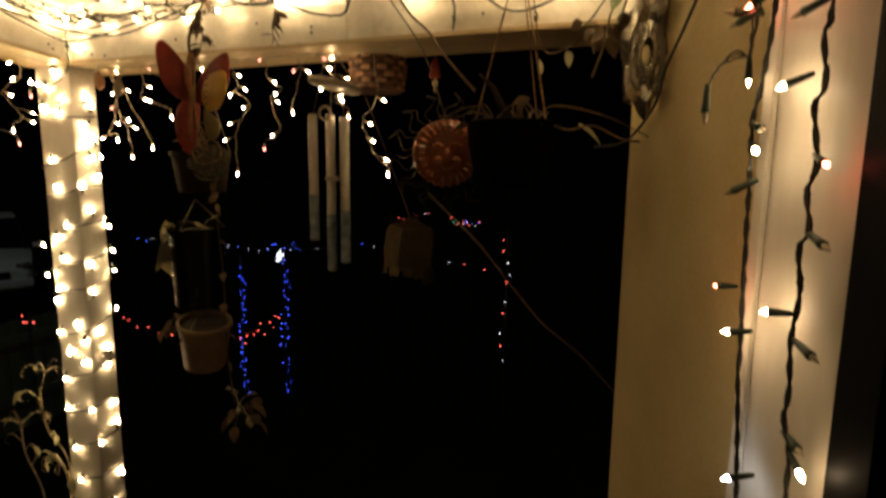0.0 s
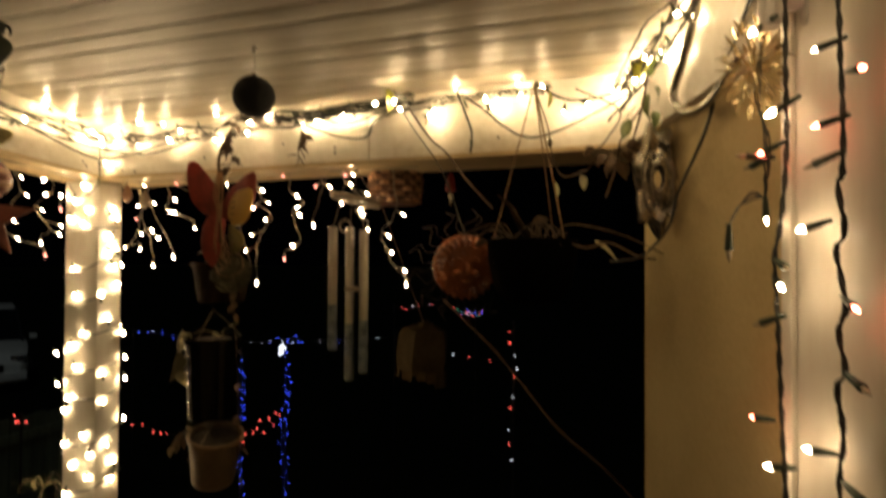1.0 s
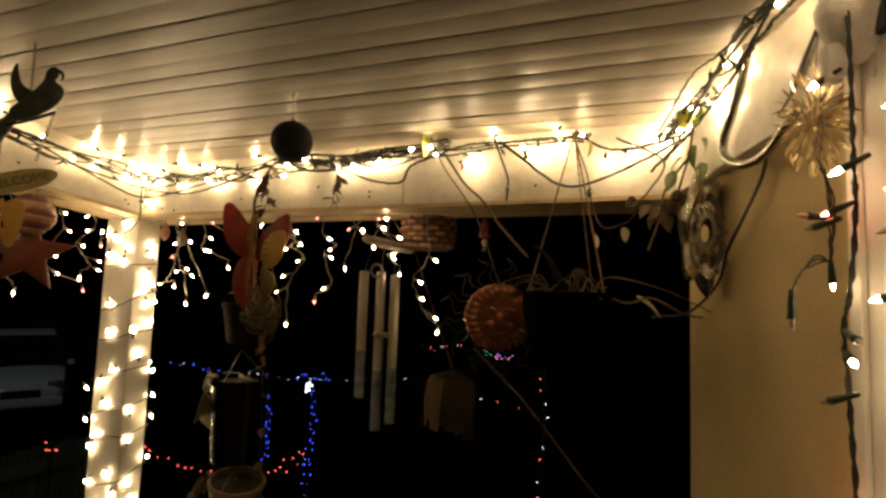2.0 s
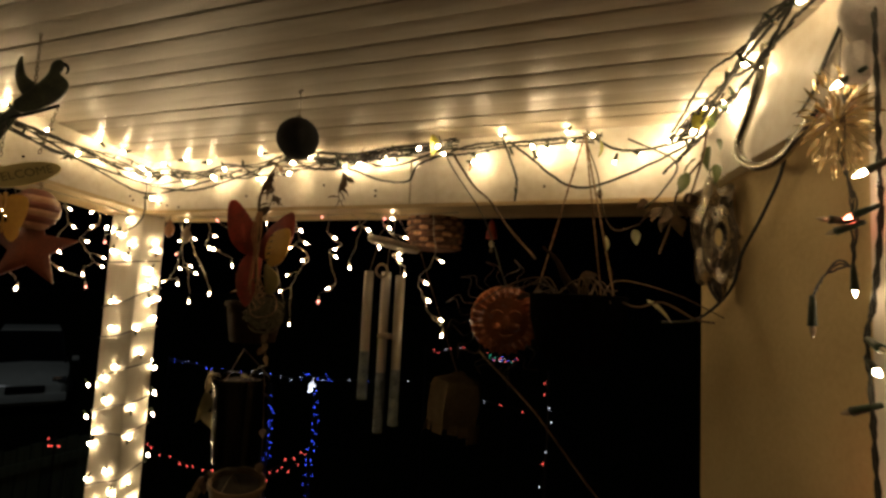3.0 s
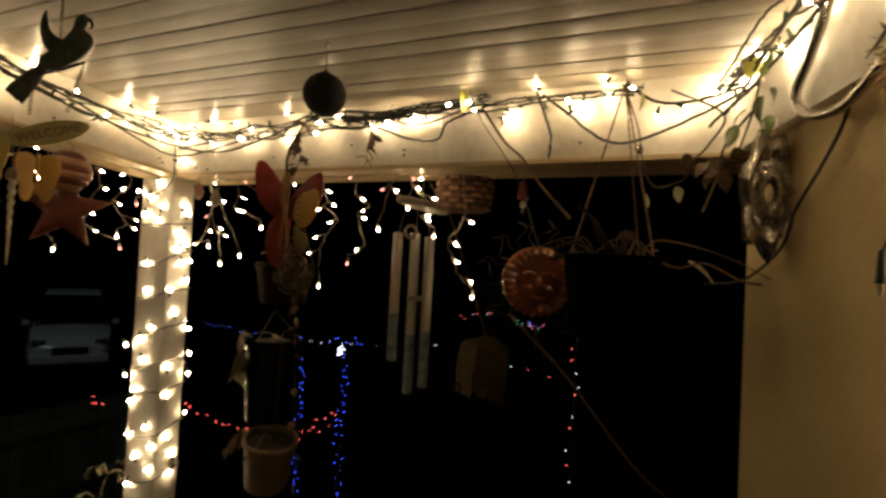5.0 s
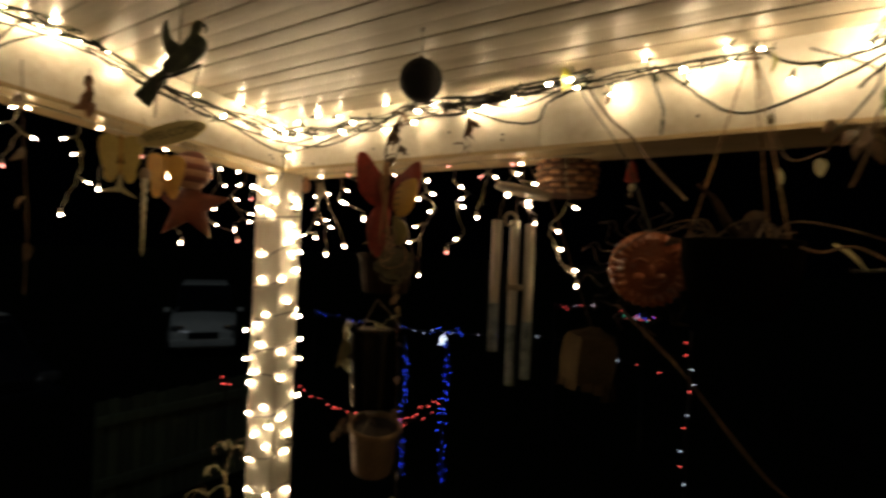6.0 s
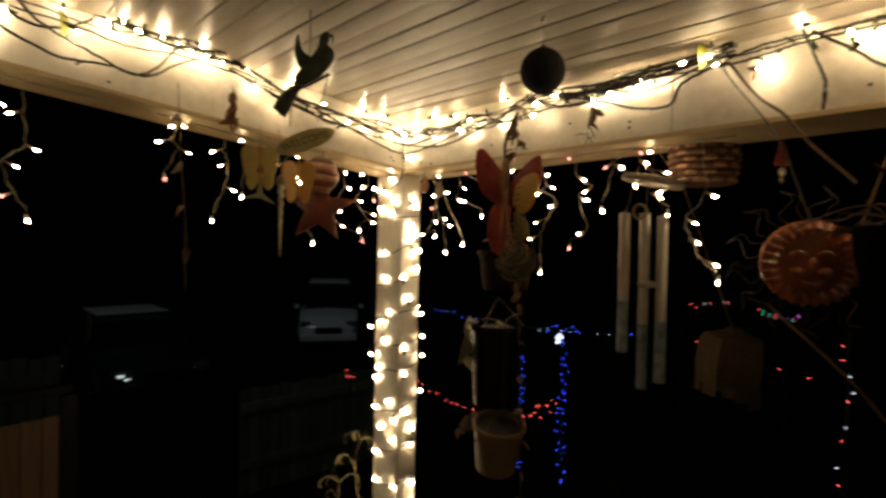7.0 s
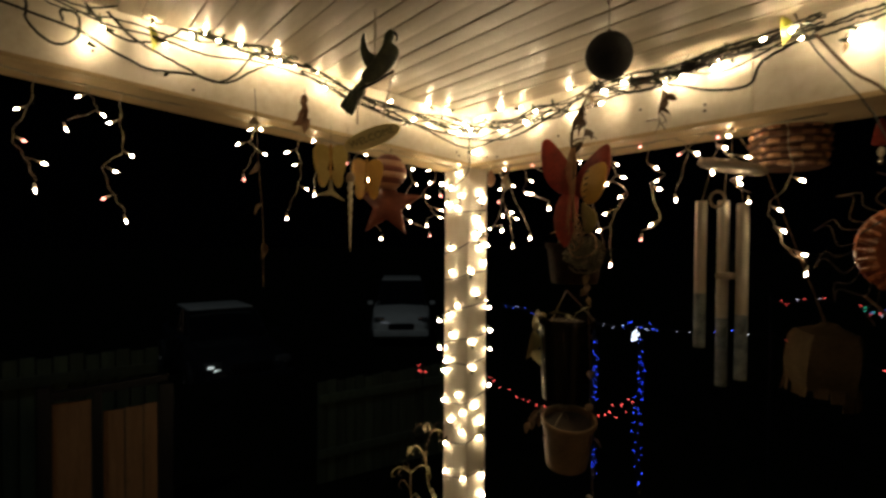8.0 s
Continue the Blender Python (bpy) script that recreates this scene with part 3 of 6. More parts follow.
drop(True, (0,), (-0.309, 1.997), (-0.261, 1.896), (-0.29, 1.853), (-0.299, 1.84), (-0.317, 1.804), (-0.281, 1.765))
drop(True, (4,), (-0.172, 1.992), (-0.176, 1.975), (-0.162, 1.93), (-0.191, 1.862), (-0.182, 1.818), (-0.114, 1.775))
drop(True, (), (-0.118, 1.985), (-0.122, 1.975), (-0.117, 1.937), (-0.123, 1.895), (-0.073, 1.857), (-0.075, 1.833), (-0.126, 1.807))
drop(True, (1,), (-0.055, 1.967), (-0.056, 1.933), (-0.075, 1.899))
for y in (-1.22, -1.37, -1.55):
    z = ZB - SLOPE * y - 0.006
    drop(True, (2,), (y, z), (y - 0.03, z - 0.06), (y + 0.025, z - 0.11), (y - 0.01, z - 0.17), (y + 0.01, z - 0.23))
runner = empty("icicle_runner", (0, 0, 0), "white wire under the beams that carries icicle lights", "string lights")
part("front_wire", tube(bmesh.new(), sagging((-0.02, 0.06, ZB - 0.012), (0.93, 0.06, ZB - 0.012), 60, 0.002, 0.006, 4), 0.002, 4), WHITE_WIRE, runner)
part("side_wire", tube(bmesh.new(), sagging((-0.06, 0.0, ZB - 0.012), (-0.06, -1.9, ZB + 1.9 * SLOPE - 0.012), 80, 0.002, 0.006, 5), 0.002, 4), WHITE_WIRE, runner)


# ---- two dark wires with long sockets hanging before the casing ----
def wall_point(u, n, z):
    return WALL_A + WALL_W * u + WALL_N * n + Vector((0, 0, z))


def curtain(nodes, bulbs, label, off):
    """A dark twisted wire before the casing through (along the wall, height) pairs, with long sockets that end at given places."""
    e = empty("hanging_light_string", (0, 0, 0), label, "string lights", "strings before the casing")
    line = smooth_path([wall_point(u, off + 0.003 * math.sin(9 * z), z) for u, z in nodes], 200)
    part("wire", twisted(bmesh.new(), kinked(line, 0.0006, random.Random(3)), 0.0016, 0.0015, 17, 6), DARK_WIRE, e)
    for kind, u, z in bulbs:
        tip = wall_point(u, off + 0.01, z)
        near = min(line, key=lambda p: (p - tip).length + 0.6 * abs(p.z - tip.z - 0.012))
        way = (tip - near).normalized()
        bulb(kind, e, tip - way * 0.014, way)


curtain([(0.45, 2.3), (0.447, 2.038), (0.446, 1.941), (0.447, 1.896), (0.438, 1.814), (0.43, 1.781), (0.435, 1.727), (0.445, 1.605), (0.452, 1.478), (0.461, 1.361), (0.47, 1.1), (0.475, 0.8)],
        ((B_OFF, 0.389, 1.883), (B_OFF, 0.468, 1.764), (B_LONG, 0.459, 1.742), (B_OFF, 0.406, 1.698), (B_RED, 0.397, 1.591), (B_LONG, 0.424, 1.543), (B_COOL, 0.446, 1.375), (B_RED, 0.411, 1.895), (B_LONG, 0.428, 1.936),
         (B_LONG, 0.4, 2.04), (B_OFF, 0.48, 1.25)), "dark twisted wire with long sockets and few lit bulbs", 0.05)
curtain([(0.505, 2.3), (0.508, 2.05), (0.511, 1.877), (0.505, 1.85), (0.514, 1.803), (0.504, 1.784), (0.517, 1.732), (0.509, 1.705), (0.518, 1.669), (0.508, 1.651), (0.516, 1.608), (0.511, 1.562), (0.515, 1.505), (0.511, 1.48), (0.523, 1.45), (0.523, 1.4), (0.53, 1.1), (0.535, 0.8)],
        ((B_OFF, 0.473, 1.87), (B_LONG, 0.463, 1.806), (B_RED, 0.545, 1.727), (B_OFF, 0.556, 1.655), (B_LONG, 0.471, 1.579), (B_OFF, 0.558, 1.553), (B_OFF, 0.552, 1.46), (B_LONG, 0.556, 1.437), (B_RED, 0.48, 1.911),
         (B_RED, 0.555, 1.95), (B_SMALL, 0.478, 1.99), (B_OFF, 0.56, 1.3)), "dark twisted wire with red and white bulbs", 0.04)


# ---- materials of the hanging things ----
RED_PAINT = material("red_paint", (0.36, 0.045, 0.028), (0.13, 0.022, 0.015), rough=0.4, scale=28)
YELLOW_PAINT = material("yellow_paint", (0.62, 0.36, 0.07), (0.5, 0.25, 0.05), rough=0.45, scale=22)
OLIVE_PAINT = material("olive_paint", (0.22, 0.17, 0.05), (0.12, 0.1, 0.03), rough=0.5, scale=24)
PALE_YELLOW = material("pale_yellow", (0.64, 0.50, 0.15), (0.5, 0.36, 0.09), rough=0.45, scale=25)
DRY_TWIG = material("dry_twig", (0.10, 0.062, 0.034), (0.045, 0.028, 0.018), rough=0.8, scale=40, bump=0.5)
DRY_LEAF = material("dry_leaf", (0.13, 0.08, 0.04), (0.06, 0.04, 0.025), rough=0.7, scale=50, bump=0.3)
DRY_GRASS = material("dry_grass", (0.09, 0.075, 0.035), (0.04, 0.034, 0.018), rough=0.85, scale=60, bump=0.4)
DRY_ROSE = material("dry_rose", (0.26, 0.13, 0.06), (0.13, 0.06, 0.03), rough=0.75, scale=50, bump=0.4)
RAFFIA = material("raffia", (0.4, 0.21, 0.1), (0.24, 0.12, 0.055), rough=0.8, scale=60, bump=0.4)
JUTE = material("jute", (0.26, 0.16, 0.085), (0.15, 0.09, 0.045), rough=0.85, scale=60, bump=0.5)
GREEN_LEAF = material("green_leaf", (0.13, 0.16, 0.05), (0.07, 0.10, 0.03), rough=0.4, scale=45, bump=0.2)
LIME_LEAF = material("lime_leaf", (0.45, 0.42, 0.06), (0.30, 0.32, 0.05), rough=0.45, scale=45, bump=0.2)
PALE_LEAF = material("pale_leaf", (0.48, 0.45, 0.28), (0.36, 0.34, 0.2), rough=0.5, scale=45, bump=0.2)
PALE_STEM = material("pale_stem", (0.2, 0.16, 0.1), (0.1, 0.08, 0.05), rough=0.7, scale=50, bump=0.3)
BLACK_IRON = material("black_iron", (0.01, 0.01, 0.01), (0.006, 0.006, 0.006), rough=0.5, scale=30, bump=0.1)
DARK_PLASTIC = material("dark_plastic", (0.006, 0.005, 0.004), spec=0.3, rough=0.17, scale=20, bump=0.06)
BEIGE_PLASTIC = material("beige_plastic", (0.25, 0.17, 0.095), (0.15, 0.1, 0.06), rough=0.5, scale=14, bump=0.15)
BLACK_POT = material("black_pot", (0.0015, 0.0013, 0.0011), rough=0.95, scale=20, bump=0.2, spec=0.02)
BROWN_COIR = material("brown_coir", (0.02, 0.011, 0.006), (0.008, 0.005, 0.003), spec=0.1, rough=0.95, scale=50, bump=0.8)
SOIL = material("soil", (0.035, 0.025, 0.018), rough=0.95, scale=60, bump=0.9)
PARROT_GREEN = material("parrot_green", (0.075, 0.095, 0.055), (0.025, 0.032, 0.03), rough=0.35, scale=30, bump=0.3)
SIGN_WOOD = material("sign_wood", (0.8, 0.68, 0.32), (0.68, 0.56, 0.24), rough=0.5, scale=12, stretch=(1, 1, 4), bump=0.2)
SIGN_INK = material("sign_ink", (0.32, 0.25, 0.1), rough=0.6, scale=40)
STAR_CLAY = material("star_clay", (0.15, 0.038, 0.02), (0.07, 0.02, 0.011), rough=0.4, scale=16, bump=0.2)
CORAL_STRIPE = material("coral_stripe", (0.36, 0.20, 0.12), (0.24, 0.10, 0.06), rough=0.35, scale=14)
ICE_PLASTIC = material("ice_plastic", (0.72, 0.66, 0.5), rough=0.18, scale=30, bump=0.1)
TIN = material("tin", (0.56, 0.5, 0.4), (0.09, 0.075, 0.055), rough=0.2, scale=26, metal=0.8, bump=0.35)
CHROME = material("chrome", (0.46, 0.44, 0.38), (0.3, 0.28, 0.24), rough=0.2, scale=12, metal=0.95, bump=0.1)
ALUMINIUM = material("aluminium", (0.6, 0.56, 0.48), (0.34, 0.3, 0.24), rough=0.42, scale=20, metal=0.7, stretch=(1, 1, 0.15), bump=0.15)
FROST_BLUE = material("frost_blue", (0.30, 0.36, 0.38), (0.07, 0.09, 0.11), rough=0.45, scale=55, metal=0.5, bump=0.5)
PALE_WOOD = material("pale_wood", (0.27, 0.22, 0.16), (0.18, 0.14, 0.1), rough=0.6, scale=14, stretch=(4, 1, 1))
RATTAN_PALE = material("rattan_pale", (0.36, 0.2, 0.11), (0.2, 0.1, 0.055), rough=0.5, scale=40, bump=0.4, random_tint=0.5)
RATTAN = material("rattan", (0.15, 0.066, 0.034), (0.075, 0.032, 0.018), rough=0.55, scale=40, bump=0.4, random_tint=0.35)
TERRACOTTA = material("terracotta", (0.34, 0.11, 0.045), (0.18, 0.055, 0.025), rough=0.24, scale=24, bump=0.3)
GOLD_FOIL = material("gold_foil", (0.8, 0.64, 0.36), (0.55, 0.4, 0.18), rough=0.18, scale=40, metal=0.7, bump=0.6)
PLUSH = material("plush", (0.7, 0.66, 0.6), (0.58, 0.52, 0.46), rough=0.95, scale=60, bump=0.8)
BLACK_FELT = material("black_felt", (0.012, 0.012, 0.012), rough=0.95, scale=80, bump=0.4)
CANVAS = material("canvas", (0.065, 0.046, 0.025), (0.034, 0.024, 0.013), spec=0.1, rough=0.95, scale=14, bump=0.4)
RAY_WIRE = material("ray_wire", (0.085, 0.065, 0.05), rough=0.5, scale=60, metal=0.4)
WIRE_STEEL = material("wire_steel", (0.25, 0.21, 0.16), rough=0.4, scale=60, metal=0.7)
NAIL = material("nail", (0.07, 0.045, 0.03), rough=0.6, scale=80, metal=0.6)


loose = empty("loose_light_end", (0, 0, 0), "loose end of a dark light string with a spent bulb", "string lights")
rnd = random.Random(6)
for k in range(3):
    part("wire", tube(bmesh.new(), kinked(smooth_path([(1.555 + 0.004 * k, -0.345, 2.06), (1.552 - 0.003 * k, -0.36, 1.98), (1.553 + 0.003 * k, -0.375, 1.91), (1.551, -0.386, 1.845)], 24), 0.0012, rnd), 0.0012, 5), DARK_WIRE, loose)
    part("wire", tube(bmesh.new(), kinked(smooth_path([(1.551, -0.386, 1.848), (1.535, -0.4, 1.845 + 0.004 * k), (1.518, -0.415, 1.833), (1.509, -0.424, 1.815)], 14), 0.001, rnd), 0.0012, 5), DARK_WIRE, loose)
bulb(B_SMALL, loose, (1.552, -0.388, 1.824), (0.05, 0, -1))
bulb(B_OFF, loose, (1.508, -0.425, 1.786), (0.0, 0, -1))
bulb(B_OFF, loose, (1.535, -0.37, 1.9), (-1, -0.1, 0.1))


def strip_line(bm, a, b, r=0.0012, sides=5):
    return tube(bm, [a, Vector(a).lerp(Vector(b), 0.5), b], r, sides)


def chain(bm, a, b, link=0.012, r=0.0011):
    """Small oval links from a to b, turned by quarters."""
    a, b = Vector(a), Vector(b)
    n = max(2, int((b - a).length / (link * 0.78)))
    d = (b - a).normalized()
    s = d.cross(Vector((0.3, 1, 0.1))).normalized()
    t = d.cross(s)
    for k in range(n):
        c = a.lerp(b, (k + 0.5) / n)
        w = s if k % 2 else t
        ring = [c + d * (math.cos(i / 8 * math.tau) * link * 0.5) + w * (math.sin(i / 8 * math.tau) * link * 0.28) for i in range(9)]
        tube(bm, ring, r, 4)
    return bm


# nail heads and knots on the painted boards
bm = bmesh.new()
for x, z in ((0.05, 2.02), (0.075, 2.012), (0.12, 2.006), (0.36, 2.03), (0.47, 2.02), (0.745, 2.02), (0.745, 2.032), (1.137, 2.028), (0.6, 2.05)):
    lathe(bm, [(0, 0.003), (0.0026, 0.0022), (0.003, 0), (0, 0)], 8, aim((x, -0.0005, z), (0, -1, 0)))
nails = tagged(part("nail_heads", bm, NAIL), "rusty nail heads in the front beam", "nails", kind="stuff")
bm = bmesh.new()
for y, z in ((-0.05, 2.02), (-0.06, 2.03), (-0.33, 2.07), (-0.79, 2.1), (-0.98, 2.15)):
    lathe(bm, [(0, 0.003), (0.0026, 0.0022), (0.003, 0), (0, 0)], 8, aim((0.0005, y, z), (1, 0, 0)))
tagged(part("nail_heads", bm, NAIL), "rusty nail heads in the side beam", "nails", kind="stuff")


# ---- black ball on a wire under the ceiling ----
ball = empty("ball_ornament", (0.733, -0.271, 2.077), "matt black ball ornament hung from the ceiling by a wire", "ornament")
bm = lathe(bmesh.new(), [(0.039 * math.sin(math.pi * k / 14), -0.039 * math.cos(math.pi * k / 14)) for k in range(15)], 28)
part("ball", bm, BLACK_FELT, ball)
part("cap", lathe(bmesh.new(), [(0.005, 0.036), (0.005, 0.043), (0.002, 0.045), (0, 0.045)], 12), WIRE_STEEL, ball)
part("hanging_wire", tube(bmesh.new(), [(0, 0, 0.04), (0.001, 0, 0.06), (0, 0, 0.08), (0, 0, 0.093)], 0.0008, 5), WIRE_STEEL, ball)
part("ceiling_hook", tube(bmesh.new(), [(0.004 * math.cos(a / 8 * math.tau), 0, 0.09 + 0.004 * math.sin(a / 8 * math.tau)) for a in range(7)], 0.0012, 5), NAIL, ball)


# ---- wings and butterflies ----
def wing(pts, n=28):
    """A closed rounded outline through a few corners."""
    loop = [Vector((x, 0, z)) for x, z in pts]
    m = len(loop)
    out = []
    for i in range(n):
        t = i / n * m
        k, u = int(t), t - int(t)
        a, b, c, d = (loop[(k + j - 1) % m] for j in range(4))
        p = 0.5 * ((2 * b) + (c - a) * u + (2 * a - 5 * b + 4 * c - d) * u * u + (3 * b - a - 3 * c + d) * u ** 3)
        out.append((p.x, p.z))
    return out


def facing(at, yaw, tilt=0.0, roll=0.0):
    return pose(at[0], at[1], at[2], tilt, roll, yaw)


bf = empty("butterfly_ornament", (0, 0, 0), "red and yellow painted butterfly ornament on dry twigs", "ornament", m=facing((0.494, -0.088, 1.88), 28) @ Matrix.Diagonal((0.94, 1.2, 1.07, 1)))
part("left_upper_wing", plate(bmesh.new(), wing([(0.004, -0.005), (-0.003, 0.04), (-0.036, 0.085), (-0.06, 0.106), (-0.076, 0.096), (-0.074, 0.05), (-0.06, 0.014), (-0.03, -0.008)], 36), 0.006, pose(0, 0, 0, 0, 0, 14)), RED_PAINT, bf)
part("right_upper_wing", plate(bmesh.new(), wing([(-0.002, -0.005), (0.01, 0.03), (0.038, 0.062), (0.078, 0.086), (0.09, 0.076), (0.088, 0.035), (0.07, 0.0), (0.03, -0.02)], 36), 0.006, pose(0, 0, 0, 0, 0, -14)), RED_PAINT, bf)
part("wing_patch", plate(bmesh.new(), wing([(0.02, -0.005), (0.03, 0.03), (0.05, 0.045), (0.078, 0.05), (0.084, 0.03), (0.078, 0.0), (0.06, -0.025), (0.035, -0.03)], 36), 0.005, pose(0, -0.006, 0, 0, 0, -14)), YELLOW_PAINT, bf, "yellow wing patch with dark bars")
part("left_lower_wing", plate(bmesh.new(), wing([(0.006, 0.0), (-0.022, -0.004), (-0.042, -0.03), (-0.047, -0.07), (-0.036, -0.105), (-0.016, -0.118), (0.004, -0.06)], 32), 0.006, pose(0, 0.006, 0, 0, 0, 14)), RED_PAINT, bf)
part("right_lower_wing", plate(bmesh.new(), wing([(0.02, -0.03), (0.036, -0.035), (0.056, -0.05), (0.058, -0.07), (0.046, -0.088), (0.026, -0.085)], 28), 0.006, pose(0, 0.002, 0, 0, 0, -14)), OLIVE_PAINT, bf, "dull olive lower wing")
part("body", tube(bmesh.new(), [(0, -0.006, 0.06), (0, -0.008, 0.03), (0, -0.008, -0.02), (0, -0.006, -0.07)], 0.004, 8, 0.5), DRY_TWIG, bf)
rnd = random.Random(14)
for k in range(6):
    x = -0.01 + 0.004 * k
    w = [rnd.uniform(-0.006, 0.006) for _ in range(4)]
    part("raffia_strand", tube(bmesh.new(), smooth_path([(x * 0.5, -0.012, 0.085), (x + w[0], -0.015, 0.04), (x * 0.8 + w[1], -0.017, 0.0), (x * 1.3 + w[2], -0.015, -0.05), (x * 1.9 + w[3], -0.013, -0.07 - 0.012 * (k % 4))], 18), rnd.uniform(0.0011, 0.0022), 5, 0.6), RAFFIA, bf)
bm = bmesh.new()
for k in range(5):
    strip_line(bm, (0.024 + 0.002 * k, -0.0195 - 0.0006 * k, -0.02 + 0.013 * k), (0.034 + 0.002 * k, -0.0215 - 0.0006 * k, -0.016 + 0.013 * k), 0.0014, 4)
part("wing_bars", bm, BLACK_IRON, bf)
part("hanging_twig", tube(bmesh.new(), smooth_path([(0.0, -0.004, 0.06), (-0.008, 0.0, 0.11), (-0.004, 0.03, 0.16), (0.01, 0.05, 0.2)], 14), 0.004, 6, 0.7), DRY_TWIG, bf)

# tangle of twine under it, with the coir planter behind
rnd = random.Random(41)
twine = empty("twine_tangle", (0.495, -0.085, 1.785), "loose tangle of pale jute twine under the butterfly", "twine")
for k in range(7):
    r, h = rnd.uniform(0.018, 0.036), rnd.uniform(-0.03, 0.03)
    c = Vector((rnd.uniform(-0.02, 0.02), rnd.uniform(-0.012, 0.012), h))
    ax = Euler((rnd.uniform(0.9, 2.0), rnd.uniform(-0.5, 0.5), rnd.uniform(-0.6, 0.6))).to_matrix()
    part("loop", tube(bmesh.new(), [c + ax @ Vector((r * math.cos(a / 18 * 6.6), r * math.sin(a / 18 * 6.6), 0.004 * math.sin(a))) for a in range(19)], 0.0016, 5), JUTE, twine)
nest = empty("dry_grass_nest", (0.5, -0.06, 1.735), "matted ball of dull dry grass under the butterfly", "dry grass")
bm = bmesh.new()
for k in range(90):
    a, b, r = rnd.uniform(0, math.tau), rnd.uniform(0, math.pi), rnd.uniform(0.03, 0.05)
    axis = Vector((math.cos(a) * math.sin(b), math.sin(a) * math.sin(b), math.cos(b)))
    p = axis.orthogonal().normalized() * r
    arc = [Matrix.Rotation(i * 0.22, 3, axis) @ p for i in range(9)]
    tube(bm, [(q.x * 1.1, q.y * 0.8, q.z) for q in arc], 0.0011, 4)
part("grass", bm, DRY_GRASS, nest)
part("tail", tube(bmesh.new(), smooth_path([(0.0, 0, 0.03), (-0.012, 0, 0.08), (-0.01, 0, 0.14), (-0.008, 0.0, 0.19)], 12), 0.0022, 5), JUTE, twine)


def planter(name, at, r_top, r_bot, height, mat, label, hang_z, tilt=0.0, rim=0.012, hangers=3, soil=True):
    e = empty(name, at, label, "plant pot")
    m = pose(0, 0, 0, tilt * 0.7, tilt, 0)
    prof = [(0, -height), (r_bot, -height), (r_bot * 1.02, -height * 0.97), (r_top * 0.97, -rim), (r_top * 1.04, -rim), (r_top * 1.05, -rim * 0.4), (r_top * 1.03, 0), (r_top * 0.95, 0), (r_top * 0.92, -rim), (r_bot * 0.96, -height * 0.9), (0, -height * 0.9)]
    part("pot", lathe(bmesh.new(), prof, 32, m), mat, e)
    if soil:
        part("soil", lathe(bmesh.new(), [(0, -rim * 0.6), (r_top * 0.6, -rim * 0.4), (r_top * 0.9, -rim * 1.2), (r_top * 0.5, -rim * 2.5), (0, -rim * 2.5)], 20, m), SOIL, e)
    for k in range(hangers):
        a = k * math.tau / hangers + 0.7
        p = m @ Vector((r_top * math.cos(a), r_top * math.sin(a), -0.002))
        part("hanger", tube(bmesh.new(), smooth_path([p, (p.x * 0.5, p.y * 0.5, hang_z * 0.5), (0, 0, hang_z)], 8), 0.0012, 5), WIRE_STEEL, e)
    return e


def sprig(parent, at, n, length, mat, seed, size=0.03, name="leaf", droop=0.3):
    """A few leaves on a thin stem, each leaf a part of its own."""
    rnd = random.Random(seed)
    at = Vector(at)
    for k in range(n):
        a = rnd.uniform(0, math.tau)
        d = Vector((math.cos(a), math.sin(a), rnd.uniform(-droop * 2, 0.9))).normalized()
        q = at + d * rnd.uniform(0.3, 1) * length
        bm = tube(bmesh.new(), [at, at.lerp(q, 0.5) + Vector((0, 0, 0.006)), q], 0.0009, 4)
        leaf(bm, q, d + Vector((0, 0, -droop)), size * rnd.uniform(0.7, 1.3), size * rnd.uniform(0.45, 0.7), rnd.uniform(0.1, 0.5), rnd.uniform(-1, 1))
        part(name, bm, mat, parent)


top_pot = planter("hanging_planter", (0.40, 0.02, 1.76), 0.07, 0.055, 0.1, BROWN_COIR, "brown coir hanging planter behind the butterfly ornament", 0.235)
sprig(top_pot, (0.0, 0, 0.0), 7, 0.05, DRY_LEAF, 3, 0.03)
mid_pot = planter("hanging_planter", (0.393, -0.0, 1.572), 0.068, 0.056, 0.2, DARK_PLASTIC, "dark plastic hanging bucket planter with small shoots", 0.07)
sprig(mid_pot, (0.02, 0, 0.0), 5, 0.04, PALE_LEAF, 4, 0.022)
sprig(mid_pot, (-0.04, -0.03, 0.0), 4, 0.03, PALE_LEAF, 6, 0.02)
low_pot = planter("hanging_planter", (0.424, -0.02, 1.335), 0.064, 0.05, 0.125, BEIGE_PLASTIC, "beige plastic flower pot hung below the dark bucket", 0.03, tilt=10)
sprig(low_pot, (-0.06, -0.03, 0.01), 8, 0.07, DRY_LEAF, 9, 0.035, droop=0.6)
pale = empty("pale_leaf_sprig", (0.31, -0.03, 1.56), "large pale green leaf drooping beside the dark bucket", "plant")
part("upper_leaf", leaf(bmesh.new(), (0.0, 0, -0.03), (0.15, 0, 1), 0.06, 0.024, -0.1, 0.3), PALE_LEAF, pale)
part("lower_leaf", leaf(bmesh.new(), (0.0, 0, -0.03), (0.3, -0.2, -1), 0.07, 0.04, 0.5, 0.2), PALE_LEAF, pale)
part("side_leaf", leaf(bmesh.new(), (0.0, 0, -0.08), (0.9, -0.3, -0.5), 0.05, 0.03, 0.2, 0.6), PALE_LEAF, pale)
part("stem", tube(bmesh.new(), smooth_path([(0.0, 0, 0.0), (0.0, 0, -0.09), (0.05, 0.01, -0.1), (0.09, 0.02, -0.06)], 10), 0.0012, 5), DRY_TWIG, pale)


